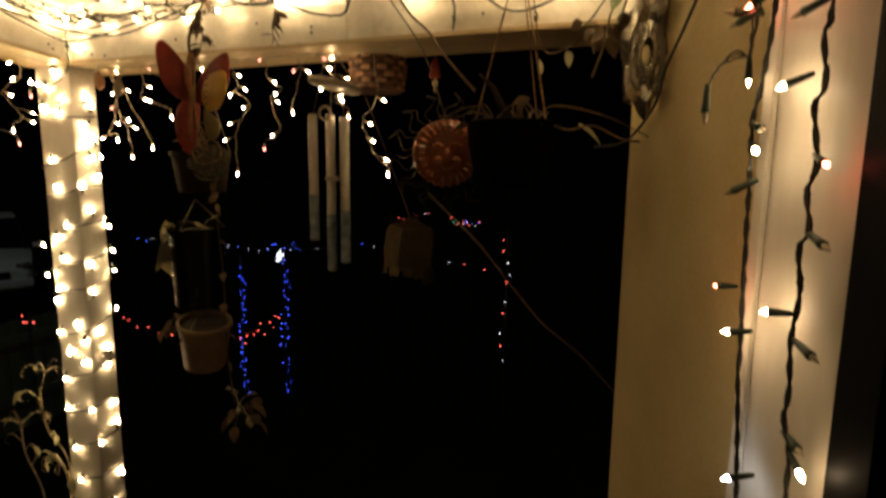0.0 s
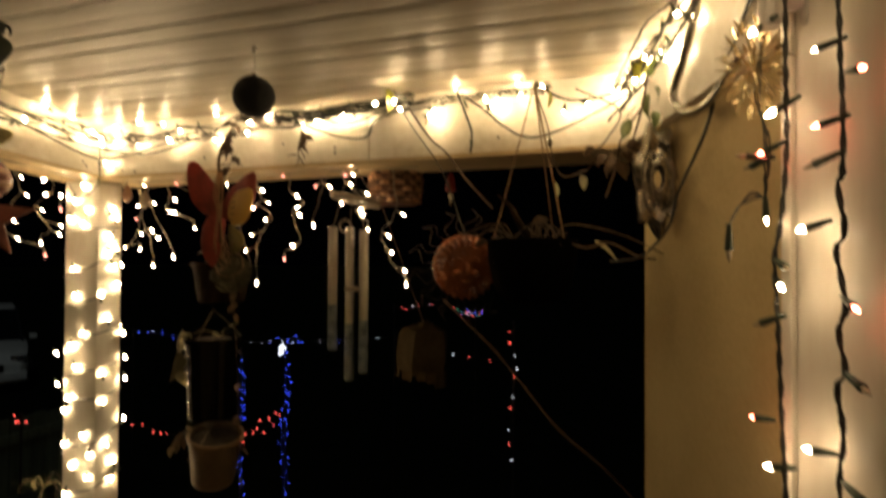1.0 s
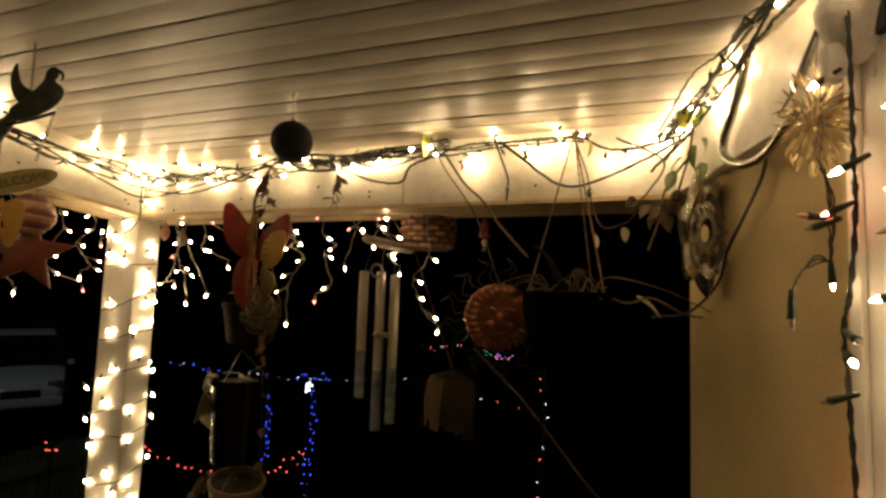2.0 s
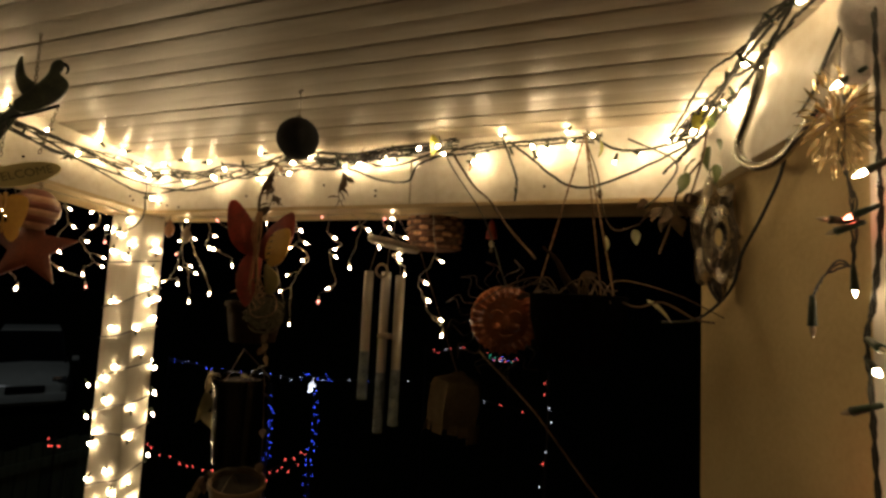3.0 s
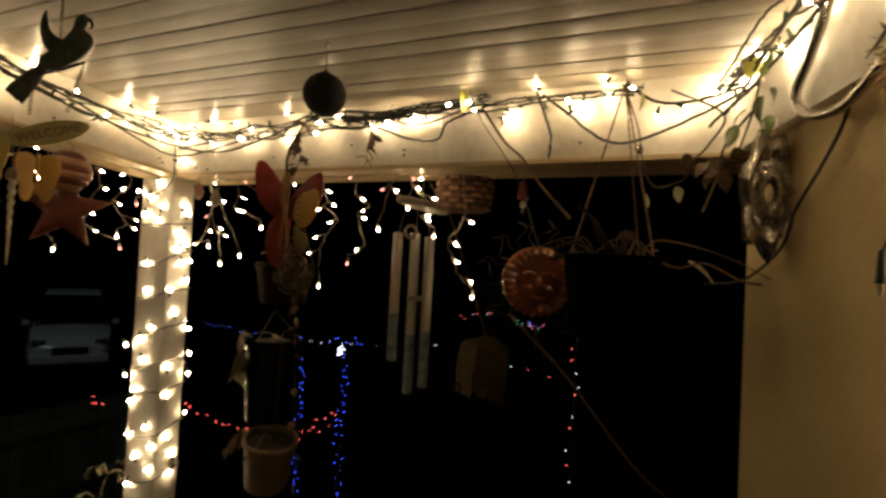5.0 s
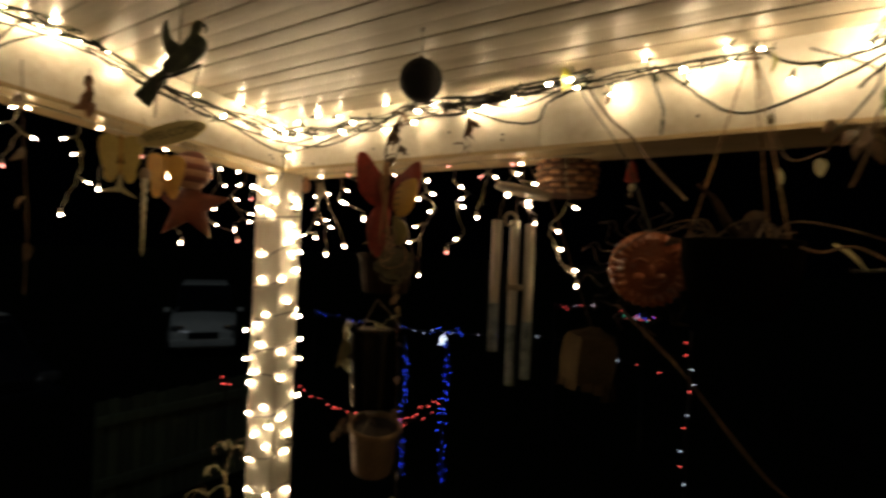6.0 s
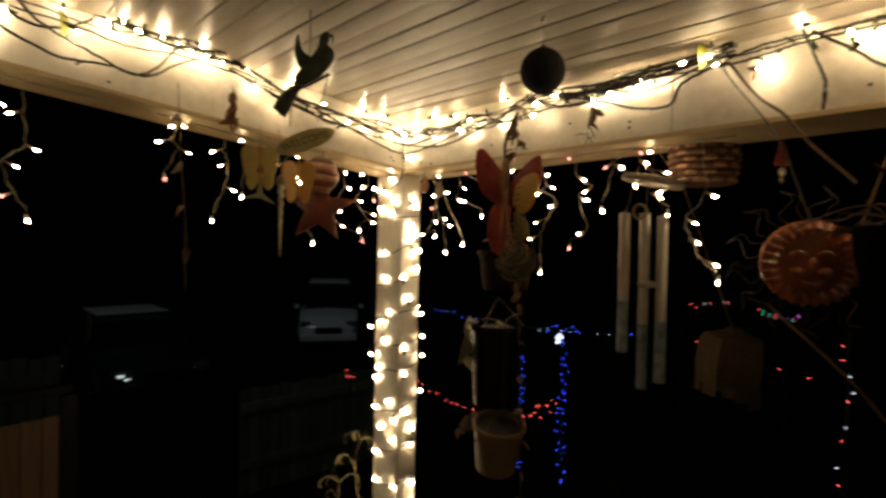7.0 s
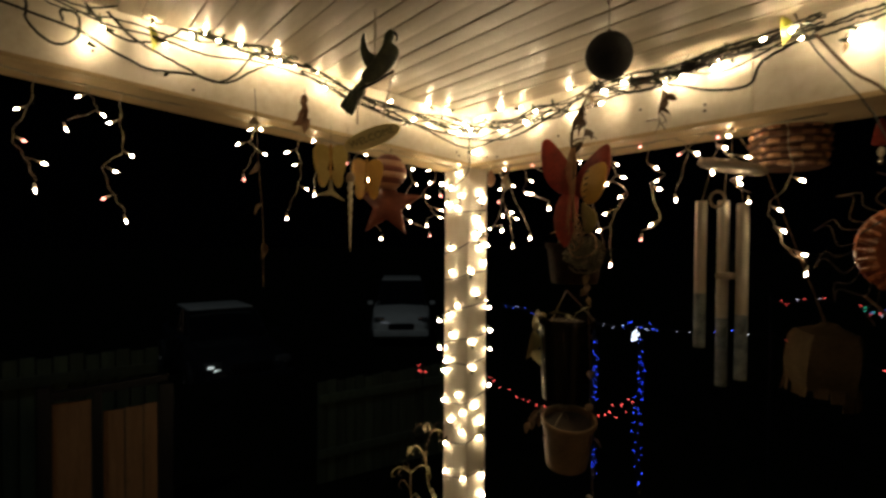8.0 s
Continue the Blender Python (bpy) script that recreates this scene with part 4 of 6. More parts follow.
# ---- vines that hang from the garland ----
def vine(at, length, seed, label, mat=DRY_LEAF, size=0.026, n=7, sway=(0.02, 0)):
    rnd = random.Random(seed)
    e = empty("hanging_vine", at, label, "plant", "vines under the garland")
    path = smooth_path([(0, 0, 0), (sway[0] * 0.6 + rnd.uniform(-0.01, 0.01), sway[1] * 0.5, -length * 0.35), (sway[0] * 0.2, sway[1], -length * 0.7), (sway[0], sway[1], -length)], 20)
    part("stem", tube(bmesh.new(), path, 0.001, 5), DRY_TWIG, e)
    for k in range(n):
        p = path[int(3 + k * 16 / n)]
        d = Vector((rnd.uniform(-1, 1), rnd.uniform(-0.7, 0.3), rnd.uniform(-1.2, 0.1))).normalized()
        part("leaf", leaf(bmesh.new(), p, d, size * rnd.uniform(0.7, 1.3), size * rnd.uniform(0.5, 0.8), rnd.uniform(0, 0.6), rnd.uniform(-1, 1)), mat, e)
    return e


vine((0.52, -0.06, 2.115), 0.15, 1, "dark dried ivy hanging from the light garland", n=17, size=0.03, sway=(-0.02, -0.02))
vine((0.66, -0.03, 2.09), 0.1, 2, "short dry leafy vine hanging over the beam", n=10)
vine((0.6, -0.03, 2.1), 0.02, 5, "curled dry leaf hanging from the garland", n=2)
vine((0.05, -0.55, 2.13), 0.1, 7, "brown dried rose hanging from the side beam", mat=DRY_ROSE, n=12, size=0.03)
vine((0.02, -0.66, 2.12), 0.47, 8, "long thin dry vine hanging below the side beam", n=4, size=0.035, sway=(0.0, 0.02))
vine((0.47, -0.02, 1.74), 0.13, 9, "trailing stem with dull leaves beside the planters", n=6, size=0.025, sway=(0.02, 0))
vine((0.478, -0.02, 1.62), 0.5, 13, "long hanging stem with a bunch of dull leaves below", n=5, size=0.03, sway=(0.02, 0.01))
end = empty("leaf_bunch", (0.512, -0.01, 1.1), "bunch of dull leaves at the end of a hanging stem", "plant")
sprig(end, (0, 0, 0.0), 9, 0.06, DRY_LEAF, 51, 0.04, droop=0.5)
sprig(end, (0.0, 0, 0.02), 4, 0.05, PALE_LEAF, 52, 0.03, droop=0.5)
for at, way, mat, size, label in (((0.9, -0.035, 2.14), (0.3, -0.3, -1), LIME_LEAF, 0.05, "yellow green leaf tucked in the garland"), ((1.255, -0.09, 2.09), (0.2, -0.2, -1), LIME_LEAF, 0.035, "yellowed leaf hanging from the hook"),
                                  ((1.42, -0.12, 2.12), (-0.3, 0, -1), LIME_LEAF, 0.04, "lime leaf among the light wires"), ((0.04, -0.88, 2.21), (0, 0.3, -1), LIME_LEAF, 0.05, "lime leaf caught in the side garland"),
                                  ((0.98, -0.02, 2.08), (0.3, -0.3, -1), DRY_LEAF, 0.02, "small dry leaf on the beam"), ((0.72, -0.03, 2.115), (0.9, -0.2, -0.1), LIME_LEAF, 0.03, "yellow leaf among the light wires")):
    e = empty("garland_leaf", at, label, "leaf", "leaves in the garland")
    part("blade", leaf(bmesh.new(), (0, 0, 0), way, size, size * 0.6, 0.25, 0.4), mat, e)
    part("stalk", tube(bmesh.new(), [(0, 0, 0), (0, 0.004, 0.008), (0.002, 0.01, 0.016)], 0.001, 4), DRY_TWIG, e)


# ---- wind chime ----
chime = empty("wind_chime", (0.775, 0.045, 1.9), "aluminium wind chime with frosted tube ends and a wooden disc", "wind chime")
part("disc", lathe(bmesh.new(), [(0, 0.006), (0.058, 0.006), (0.062, 0.003), (0.062, -0.003), (0.058, -0.006), (0, -0.006)], 32, pose(0, 0, 0.012, -6, 10, 0)), PALE_WOOD, chime)
for k in range(3):
    a = k * math.tau / 3
    part("string", strip_line(bmesh.new(), (0.05 * math.cos(a), 0.05 * math.sin(a), 0.012), (0, 0, 0.09), 0.0008, 4), WIRE_STEEL, chime)
part("suspension_ring", tube(bmesh.new(), [(-0.022 + 0.015 * math.cos(a / 16 * math.tau), -0.01, -0.05 + 0.015 * math.sin(a / 16 * math.tau)) for a in range(17)], 0.003, 6), PALE_WOOD, chime)
for x, y, top, bot in ((-0.055, -0.01, -0.052, -0.347), (-0.021, 0.012, -0.052, -0.422), (0.023, 0.0, -0.06, -0.398)):
    mid = top + (bot - top) * 0.63
    t = part("tube", lathe(bmesh.new(), [(0.0085, top), (0.011, top), (0.011, mid), (0.0085, mid)], 16, Matrix.Translation((x, y, 0))), ALUMINIUM, chime)
    part("frosted_end", lathe(bmesh.new(), [(0.009, mid), (0.0113, mid), (0.0113, bot), (0.009, bot), (0.009, bot + 0.02), (0, bot + 0.02)], 16, Matrix.Translation((x, y, 0))), FROST_BLUE, t, "frosted blue glitter end")
    part("cord", strip_line(bmesh.new(), (x, y, top - 0.004), (x * 0.7, y * 0.7, 0.01), 0.0008, 4), WIRE_STEEL, chime)
part("striker", lathe(bmesh.new(), [(0, 0.006), (0.018, 0.006), (0.02, 0), (0.018, -0.006), (0, -0.006)], 20, pose(-0.005, -0.004, -0.2)), PALE_WOOD, chime)

# ---- woven basket under the beam ----
basket = empty("woven_basket", (0, 0, 0), "flat reddish woven basket hung under the beam", "basket", m=pose(0.828, 0.16, 1.916) @ Matrix.Diagonal((0.88, 0.88, 0.9, 1)))
for k in range(6):
    z = 0.003 + k * 0.0155
    r = 0.064 + 0.008 * math.sin(k / 5 * 2.2)
    part("weave_hoop", tube(bmesh.new(), [(r * math.cos(a / 32 * math.tau), r * math.sin(a / 32 * math.tau), z) for a in range(33)], 0.0078, 6), RATTAN, basket)
# short pale splints that pass over every second stake
me = None
for k in range(6):
    z = 0.003 + k * 0.0155
    r = 0.064 + 0.008 * math.sin(k / 5 * 2.2)
    for a in range(11):
        m = pose(0, 0, z, 0, 0, (a + 0.5 * (k % 2)) * 360 / 11)
        if me is None:
            bm = tube(bmesh.new(), [(-0.016, -0.005, 0), (-0.009, 0.0035, 0), (0, 0.006, 0), (0.009, 0.0035, 0), (0.016, -0.005, 0)], 0.0058, 6)
            ob = part("splint", bm, RATTAN_PALE, basket)
            me = ob.data
        else:
            ob = new("splint", me)
            ob.parent = basket
        ob.matrix_basis = m @ pose(0, r, 0)
part("rim_hoop", tube(bmesh.new(), [(0.07 * math.cos(a / 32 * math.tau), 0.07 * math.sin(a / 32 * math.tau), 0.092) for a in range(33)], 0.006, 6), RATTAN, basket)
part("base", lathe(bmesh.new(), [(0, -0.006), (0.061, -0.006), (0.065, 0.0), (0.061, 0.003), (0, 0.003)], 30), RATTAN, basket)
part("handle", tube(bmesh.new(), [(-0.067 * math.cos(a / 14 * math.pi), 0, 0.088 + 0.012 * math.sin(a / 14 * math.pi)) for a in range(15)], 0.004, 6), RATTAN, basket)

# red pepper shaped bell and small clear beads beside it
bell = empty("red_bell", (0.97, 0.18, 1.99), "small red bell with clear beads hung under the beam", "ornament")
part("bell", lathe(bmesh.new(), [(0.002, 0.0), (0.008, -0.01), (0.012, -0.03), (0.015, -0.045), (0.012, -0.048), (0.003, -0.02)], 14), RED_PAINT, bell)
part("bead", lathe(bmesh.new(), [(0.007 * math.sin(math.pi * k / 6), -0.06 - 0.009 * math.cos(math.pi * k / 6)) for k in range(7)], 8), ICE_PLASTIC, bell)
part("bead", lathe(bmesh.new(), [(0.006 * math.sin(math.pi * k / 6), -0.077 - 0.008 * math.cos(math.pi * k / 6)) for k in range(7)], 8), CHROME, bell)
part("string", strip_line(bmesh.new(), (0, 0, -0.08), (0, 0, 0.012), 0.0007, 4), WIRE_STEEL, bell)

# ---- terracotta sun in a frame of wavy wire rays ----
sun = empty("sun_ornament", (0, 0, 0), "glazed terracotta sun face plaque with wavy wire rays", "ornament", m=facing((1.068, -0.012, 1.757), 24, 4))
part("plaque", lathe(bmesh.new(), [(0, -0.03), (0.03, -0.028), (0.048, -0.02), (0.056, -0.014), (0.066, -0.012), (0.069, -0.004), (0.066, 0.006), (0.03, 0.012), (0, 0.012)][::-1], 40, pose(0, 0, 0, -90) @ Matrix.Scale(-1, 4, (0, 0, 1))), TERRACOTTA, sun)
for k in range(26):
    a = k / 26 * math.tau
    bm = bmesh.new()
    c, s_ = math.cos(a), math.sin(a)
    tube(bm, [(0.047 * c, -0.019, 0.047 * s_), (0.055 * c, -0.0235, 0.055 * s_), (0.066 * c, -0.014, 0.066 * s_)], 0.0052, 6, 0.8)
    part("rib", bm, TERRACOTTA, sun)
bm = bmesh.new()
lathe(bm, [(0.007 * math.sin(math.pi * k / 7), -0.014 * math.cos(math.pi * k / 7)) for k in range(8)], 10, pose(0, -0.031, -0.002))
part("nose_ridge", bm, TERRACOTTA, sun)
for x in (-0.018, 0.018):
    part("cheek", lathe(bmesh.new(), [(0.011 * math.sin(math.pi * k / 7), -0.008 * math.cos(math.pi * k / 7)) for k in range(8)], 12, pose(x, -0.024, -0.012)), TERRACOTTA, sun)
    part("brow", tube(bmesh.new(), smooth_path([(x - 0.011, -0.024, 0.014), (x, -0.028, 0.02), (x + 0.011, -0.024, 0.014)], 8), 0.003, 6), TERRACOTTA, sun)
part("lip_ridge", tube(bmesh.new(), smooth_path([(-0.014, -0.026, -0.026), (0, -0.029, -0.031), (0.014, -0.026, -0.026)], 8), 0.003, 6), TERRACOTTA, sun)
for k in range(11):
    a = math.radians(20 + k * 28)
    c, s_ = math.cos(a), math.sin(a)
    pts = []
    for side in (0.2, -0.12):
        base = a + side
        pts.append([(0.067 * math.cos(base), 0, 0.067 * math.sin(base)), (0.088 * math.cos(a + side * 0.9 + 0.1), -0.004, 0.088 * math.sin(a + side * 0.9 + 0.1)), (0.105 * math.cos(a + side * 0.3 - 0.06), 0, 0.105 * math.sin(a + side * 0.3 - 0.06)), (0.122 * math.cos(a + 0.12), 0, 0.122 * math.sin(a + 0.12))])
    bm = tube(bmesh.new(), smooth_path(pts[0], 12), 0.0006, 5)
    tube(bm, smooth_path(pts[1], 12), 0.0006, 5)
    part("wire_ray", bm, RAY_WIRE, sun)
part("hanging_wire", tube(bmesh.new(), smooth_path([(0, 0, 0.066), (-0.05, 0.0, 0.2), (-0.12, 0.0, 0.3), (-0.15, -0.01, 0.36)], 12), 0.0014, 5), DARK_WIRE, sun)

# ---- hanging basket plant on three cords under a hook ----
hb = empty("hanging_basket", (1.222, -0.075, 1.81), "dark hanging plant basket on cords with dry trailing stems", "plant pot")
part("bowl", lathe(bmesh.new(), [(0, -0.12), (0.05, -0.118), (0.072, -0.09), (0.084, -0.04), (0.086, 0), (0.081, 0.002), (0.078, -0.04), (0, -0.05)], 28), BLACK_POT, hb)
part("soil", lathe(bmesh.new(), [(0, 0.0), (0.05, 0.002), (0.078, -0.006), (0.05, -0.03), (0, -0.03)], 20), SOIL, hb)
for x, y in ((-0.082, 0.02), (0.066, -0.045), (0.03, 0.078)):
    part("cord", twisted(bmesh.new(), sagging((x, y, 0), (0.01, -0.03, 0.288), 30, 0, 0.002, 3), 0.0011, 0.0011, 60, 4), JUTE, hb)
rnd = random.Random(77)
for k in range(9):
    a = rnd.uniform(0, math.tau)
    L = rnd.uniform(0.05, 0.17)
    c, s_ = math.cos(a), math.sin(a)
    part("dry_stem", tube(bmesh.new(), smooth_path([(0.04 * c, 0.04 * s_, 0), (0.07 * c, 0.06 * s_, 0.03), ((0.08 + L * 0.5) * c, 0.05 * s_, 0.01), ((0.08 + L) * c, 0.07 * s_, rnd.uniform(-0.04, 0.02))], 14), 0.0016, 5, 0.6), DRY_TWIG, hb)
sprig(hb, (-0.03, -0.03, 0.0), 9, 0.06, DRY_LEAF, 21, 0.03)
part("dead_fern", tube(bmesh.new(), smooth_path([(0, 0, 0), (-0.02, -0.02, 0.03), (-0.035, -0.02, 0.06), (-0.06, -0.03, 0.085)], 12), 0.009, 7, 0.3), BROWN_COIR, hb)
part("trailing_stem", tube(bmesh.new(), smooth_path([(0.06, -0.04, 0), (0.1, -0.02, -0.015), (0.14, 0.02, -0.005), (0.19, 0.01, -0.03), (0.22, 0.0, -0.035)], 20), 0.002, 5), DRY_TWIG, hb)
part("pale_leaf", leaf(bmesh.new(), (0.115, 0.01, -0.003), (0.8, 0.1, -0.6), 0.055, 0.024, 0.1, 0.6), PALE_LEAF, hb, "pale dried leaf")
part("hook", tube(bmesh.new(), [(0.01, -0.03, 0.28), (0.012, -0.025, 0.295), (0.012, 0.02, 0.303), (0.01, 0.072, 0.3)], 0.002, 6), WIRE_STEEL, hb)
yl = empty("yellow_leaf_sprig", (1.265, -0.1, 2.02), "thin twig with two pale yellow leaves by the basket", "plant")
part("stem", tube(bmesh.new(), smooth_path([(-0.03, 0.0, 0.06), (-0.01, 0, 0.0), (0.0, 0, -0.06), (0.02, 0, -0.095), (0.06, 0.0, -0.085)], 16), 0.0013, 5), DRY_TWIG, yl)
part("leaf", leaf(bmesh.new(), (0.004, 0, -0.105), (0.15, -0.2, -1), 0.032, 0.02, 0.1, 0.5), PALE_LEAF, yl)
part("leaf", leaf(bmesh.new(), (0.05, 0, -0.095), (0.3, -0.1, -1), 0.028, 0.02, 0.1, -0.5), PALE_LEAF, yl)
part("clear_bead", lathe(bmesh.new(), [(0.005 * math.sin(math.pi * k / 6), 0.0 - 0.009 * math.cos(math.pi * k / 6)) for k in range(7)], 8, pose(-0.01, 0.03, -0.025)), CHROME, yl)

# cords and cables that cross the opening
for name, pts, r, mat, label in (
        ("drooping_cable", [(0.945, -0.03, 2.1), (0.987, -0.014, 2.036), (1.026, -0.01, 2.0), (1.064, -0.005, 1.947), (1.124, 0.0, 1.881)], 0.0026, DRY_TWIG, "thin dark cable hanging from the garland across the opening"),
        
        ("garden_cable", [(0.93, 0.24, 1.665), (0.97, 0.25, 1.625), (1.07, 0.25, 1.535), (1.156, 0.25, 1.436), (1.24, 0.25, 1.345), (1.35, 0.25, 1.262), (1.48, 0.25, 1.12), (1.62, 0.25, 0.9), (1.7, 0.25, -0.6)], 0.003, DRY_TWIG, "long brown cable slanting down behind the sun ornament"),
        ("drooping_cable", [(1.3, -0.05, 2.1), (1.38, -0.06, 2.05), (1.36, -0.06, 2.0), (1.33, -0.05, 1.97)], 0.0018, DARK_WIRE, "dark wire end hooked over the beam"),
        ("drooping_cable", [(1.36, 0.01, 1.77), (1.412, -0.002, 1.777), (1.444, -0.068, 1.804), (1.465, -0.117, 1.839), (1.473, -0.135, 1.88), (1.494, -0.181, 1.932), (1.512, -0.222, 1.984), (1.52, -0.25, 2.035), (1.535, -0.295, 2.067), (1.546, -0.328, 2.106), (1.58, -0.4, 2.2)], 0.0026, DARK_WIRE, "dark light wire running from the header down across the tan wall")):
    e = empty(name, (0, 0, 0), label, "cable")
    bm = bmesh.new()
    part("cable", tube(bm, smooth_path(pts, 40), r, 6), mat, e)


# ---- scalloped tin mould with leaves on the wall's edge ----
tin = empty("tin_mould", (0, 0, 0), "tarnished scalloped oval tin mould hung at the wall edge", "ornament", m=facing((1.443, -0.105, 1.912), 12))
n = 108
rings = []
bm = bmesh.new()
for f, d in ((1.0, 0.0), (0.93, -0.012), (0.75, -0.014), (0.6, -0.004), (0.48, -0.004), (0.36, -0.016), (0.24, -0.018), (0.14, -0.006)):
    ring = []
    for k in range(n):
        a = k / n * math.tau
        tooth = abs((a * 6.5 / math.pi) % 2 - 1)
        w = 1 + (0.55 * (tooth - 0.45) * (f - 0.5) if f > 0.55 else 0.1 * abs(math.sin(a * 6)))
        dip = 0.013 * (1 - tooth) * max(0.0, f - 0.5)
        ring.append(bm.verts.new((0.037 * f * w * math.cos(a), d + dip * 2, 0.093 * f * w * math.sin(a))))
    rings.append(ring)
for u, v in zip(rings, rings[1:]):
    for k in range(n):
        bm.faces.new((u[k], u[(k + 1) % n], v[(k + 1) % n], v[k]))
thicken(part("mould", bm, TIN, tin), 0.0015)
part("hanger_ring", tube(bmesh.new(), [(0.012 * math.cos(a / 14 * math.tau), 0, 0.105 + 0.012 * math.sin(a / 14 * math.tau)) for a in range(15)], 0.0015, 5), CHROME, tin)
ivy = empty("ivy_sprig", (1.43, -0.11, 2.04), "green ivy leaves tied above the tin mould", "plant")
for k, (p, d, sz) in enumerate((((0, 0, 0.02), (-0.3, -0.3, -1), 0.05), ((0.01, 0, 0.03), (0.4, -0.4, -0.8), 0.045), ((-0.02, 0, 0), (-0.8, -0.3, -0.6), 0.04), ((0, 0, 0.05), (0.3, -0.2, 1), 0.04), ((-0.03, 0.01, -0.02), (-0.5, 0, -1), 0.05), ((0.01, 0, -0.01), (0.1, -0.5, -1), 0.04))):
    part("leaf", leaf(bmesh.new(), p, d, sz * 0.8, sz * 0.42, 0.4, 0.3 * k - 0.8), GREEN_LEAF, ivy)
part("stem", tube(bmesh.new(), smooth_path([(-0.03, 0.01, -0.07), (-0.01, 0, 0), (0, 0, 0.06), (0.02, -0.02, 0.1)], 10), 0.002, 5), DRY_TWIG, ivy)
dryv = empty("dry_leaf_bunch", (1.375, -0.05, 1.95), "bunch of brown dead leaves beside the tin mould", "plant")
sprig(dryv, (0, 0, 0.02), 12, 0.05, DRY_LEAF, 33, 0.032, droop=0.5)
part("stem", tube(bmesh.new(), smooth_path([(0.05, -0.04, 0.1), (0.01, -0.01, 0.05), (0, 0, 0.0), (-0.02, 0, -0.06)], 10), 0.002, 5), DRY_TWIG, dryv)

# silver J-shaped tube hanging from the header
jt = empty("silver_cane", (0, 0, 0), "shiny silver cane shaped tube hung on the header", "ornament")
part("cane", tube(bmesh.new(), smooth_path([(1.494, -0.234, 2.175), (1.491, -0.226, 2.136), (1.479, -0.2, 2.086), (1.467, -0.174, 2.047), (1.469, -0.179, 2.021), (1.483, -0.209, 2.0), (1.502, -0.251, 1.996), (1.519, -0.288, 2.012), (1.537, -0.329, 2.041)], 48), 0.0066, 12), CHROME, jt)
part("loop_wire", tube(bmesh.new(), [(1.494, -0.234, 2.17), (1.495, -0.236, 2.19), (1.497, -0.238, 2.2)], 0.0015, 5), WIRE_STEEL, jt)

# gold foil sun and spotted plush hanging in front of the casing
foil = empty("gold_foil_ornament", (1.54, -0.383, 2.003), "pale gold tinsel rosette of thin strands hung before the casing", "ornament")
rnd = random.Random(11)
for ring, count, reach in ((0.002, 12, 0.016), (0.01, 20, 0.016), (0.018, 28, 0.017), (0.025, 34, 0.018)):
    for k in range(count):
        a = k / count * math.tau + rnd.uniform(-0.1, 0.1)
        d = Vector((math.cos(a) * 0.8, -0.35 + rnd.uniform(-0.3, 0.3), math.sin(a) * 1.2 - 0.25))
        p = (ring * math.cos(a), 0.006 - 0.2 * ring, ring * 1.75 * math.sin(a))
        part("foil_strand", leaf(bmesh.new(), p, d, reach * rnd.uniform(0.8, 1.4), 0.0048, rnd.uniform(-0.3, 0.8), rnd.uniform(-1.4, 1.4)), GOLD_FOIL, foil)
part("string", strip_line(bmesh.new(), (0, 0, 0.02), (0.01, -0.01, 0.2), 0.0008, 4), WIRE_STEEL, foil)
bm = bmesh.new()
lathe(bm, [(0.034 * math.sin(math.pi * k / 10) * (1.0 + 0.15 * math.cos(k)), -0.05 * math.cos(math.pi * k / 10)) for k in range(11)], 18, pose(0, 0, 0))
box(bm, -0.032, -0.012, -0.012, 0.012, -0.07, -0.03, 0.006)
box(bm, 0.01, 0.03, -0.012, 0.012, -0.07, -0.03, 0.006)
tagged(part("plush_ornament", bm, PLUSH, m=pose(1.576, -0.395, 2.11, 0, 0, 10)), "pale grey spotted plush ornament hung by the casing", "ornament")
tagged(part("felt_boot", boxes((-0.012, 0.02, -0.01, 0.012, -0.02, 0.02), (0.0, 0.034, -0.01, 0.012, -0.036, -0.014), bevel=0.006), BLACK_FELT, m=pose(1.6, -0.42, 2.1, 0, 0, 10)), "small black felt boot hung beside the plush", "ornament")


# ---- parrot on a perch with a welcome sign below ----
WAY = Vector((0.56, 0.83, 0))
yaw = math.degrees(math.atan2(WAY.y, WAY.x))
par = empty("parrot_ornament", (0, 0, 0), "dark green painted metal parrot on a hanging perch", "ornament", m=pose(0.407, -0.547, 2.066, 0, 0, yaw) @ Matrix.Diagonal((0.66, 0.77, 0.77, 1)))
part("body", plate(bmesh.new(), wing([(-0.03, 0.012), (0.0, 0.045), (0.03, 0.085), (0.036, 0.11), (0.05, 0.123), (0.062, 0.117), (0.06, 0.1), (0.056, 0.092), (0.074, 0.078), (0.074, 0.058), (0.05, 0.026), (0.01, 0.0), (-0.02, -0.006)], 52), 0.02), PARROT_GREEN, par)
part("beak", tube(bmesh.new(), smooth_path([(0.06, 0, 0.117), (0.069, 0, 0.113), (0.071, 0, 0.103), (0.067, 0, 0.096)], 10), 0.005, 8, 0.3), BLACK_IRON, par)
part("wing", plate(bmesh.new(), wing([(-0.004, 0.03), (-0.022, 0.04), (-0.034, 0.07), (-0.033, 0.1), (-0.024, 0.119), (-0.021, 0.1), (-0.012, 0.076), (0.005, 0.066), (0.02, 0.062), (0.015, 0.04)], 40), 0.009, pose(0, 0.008, 0)), PARROT_GREEN, par)
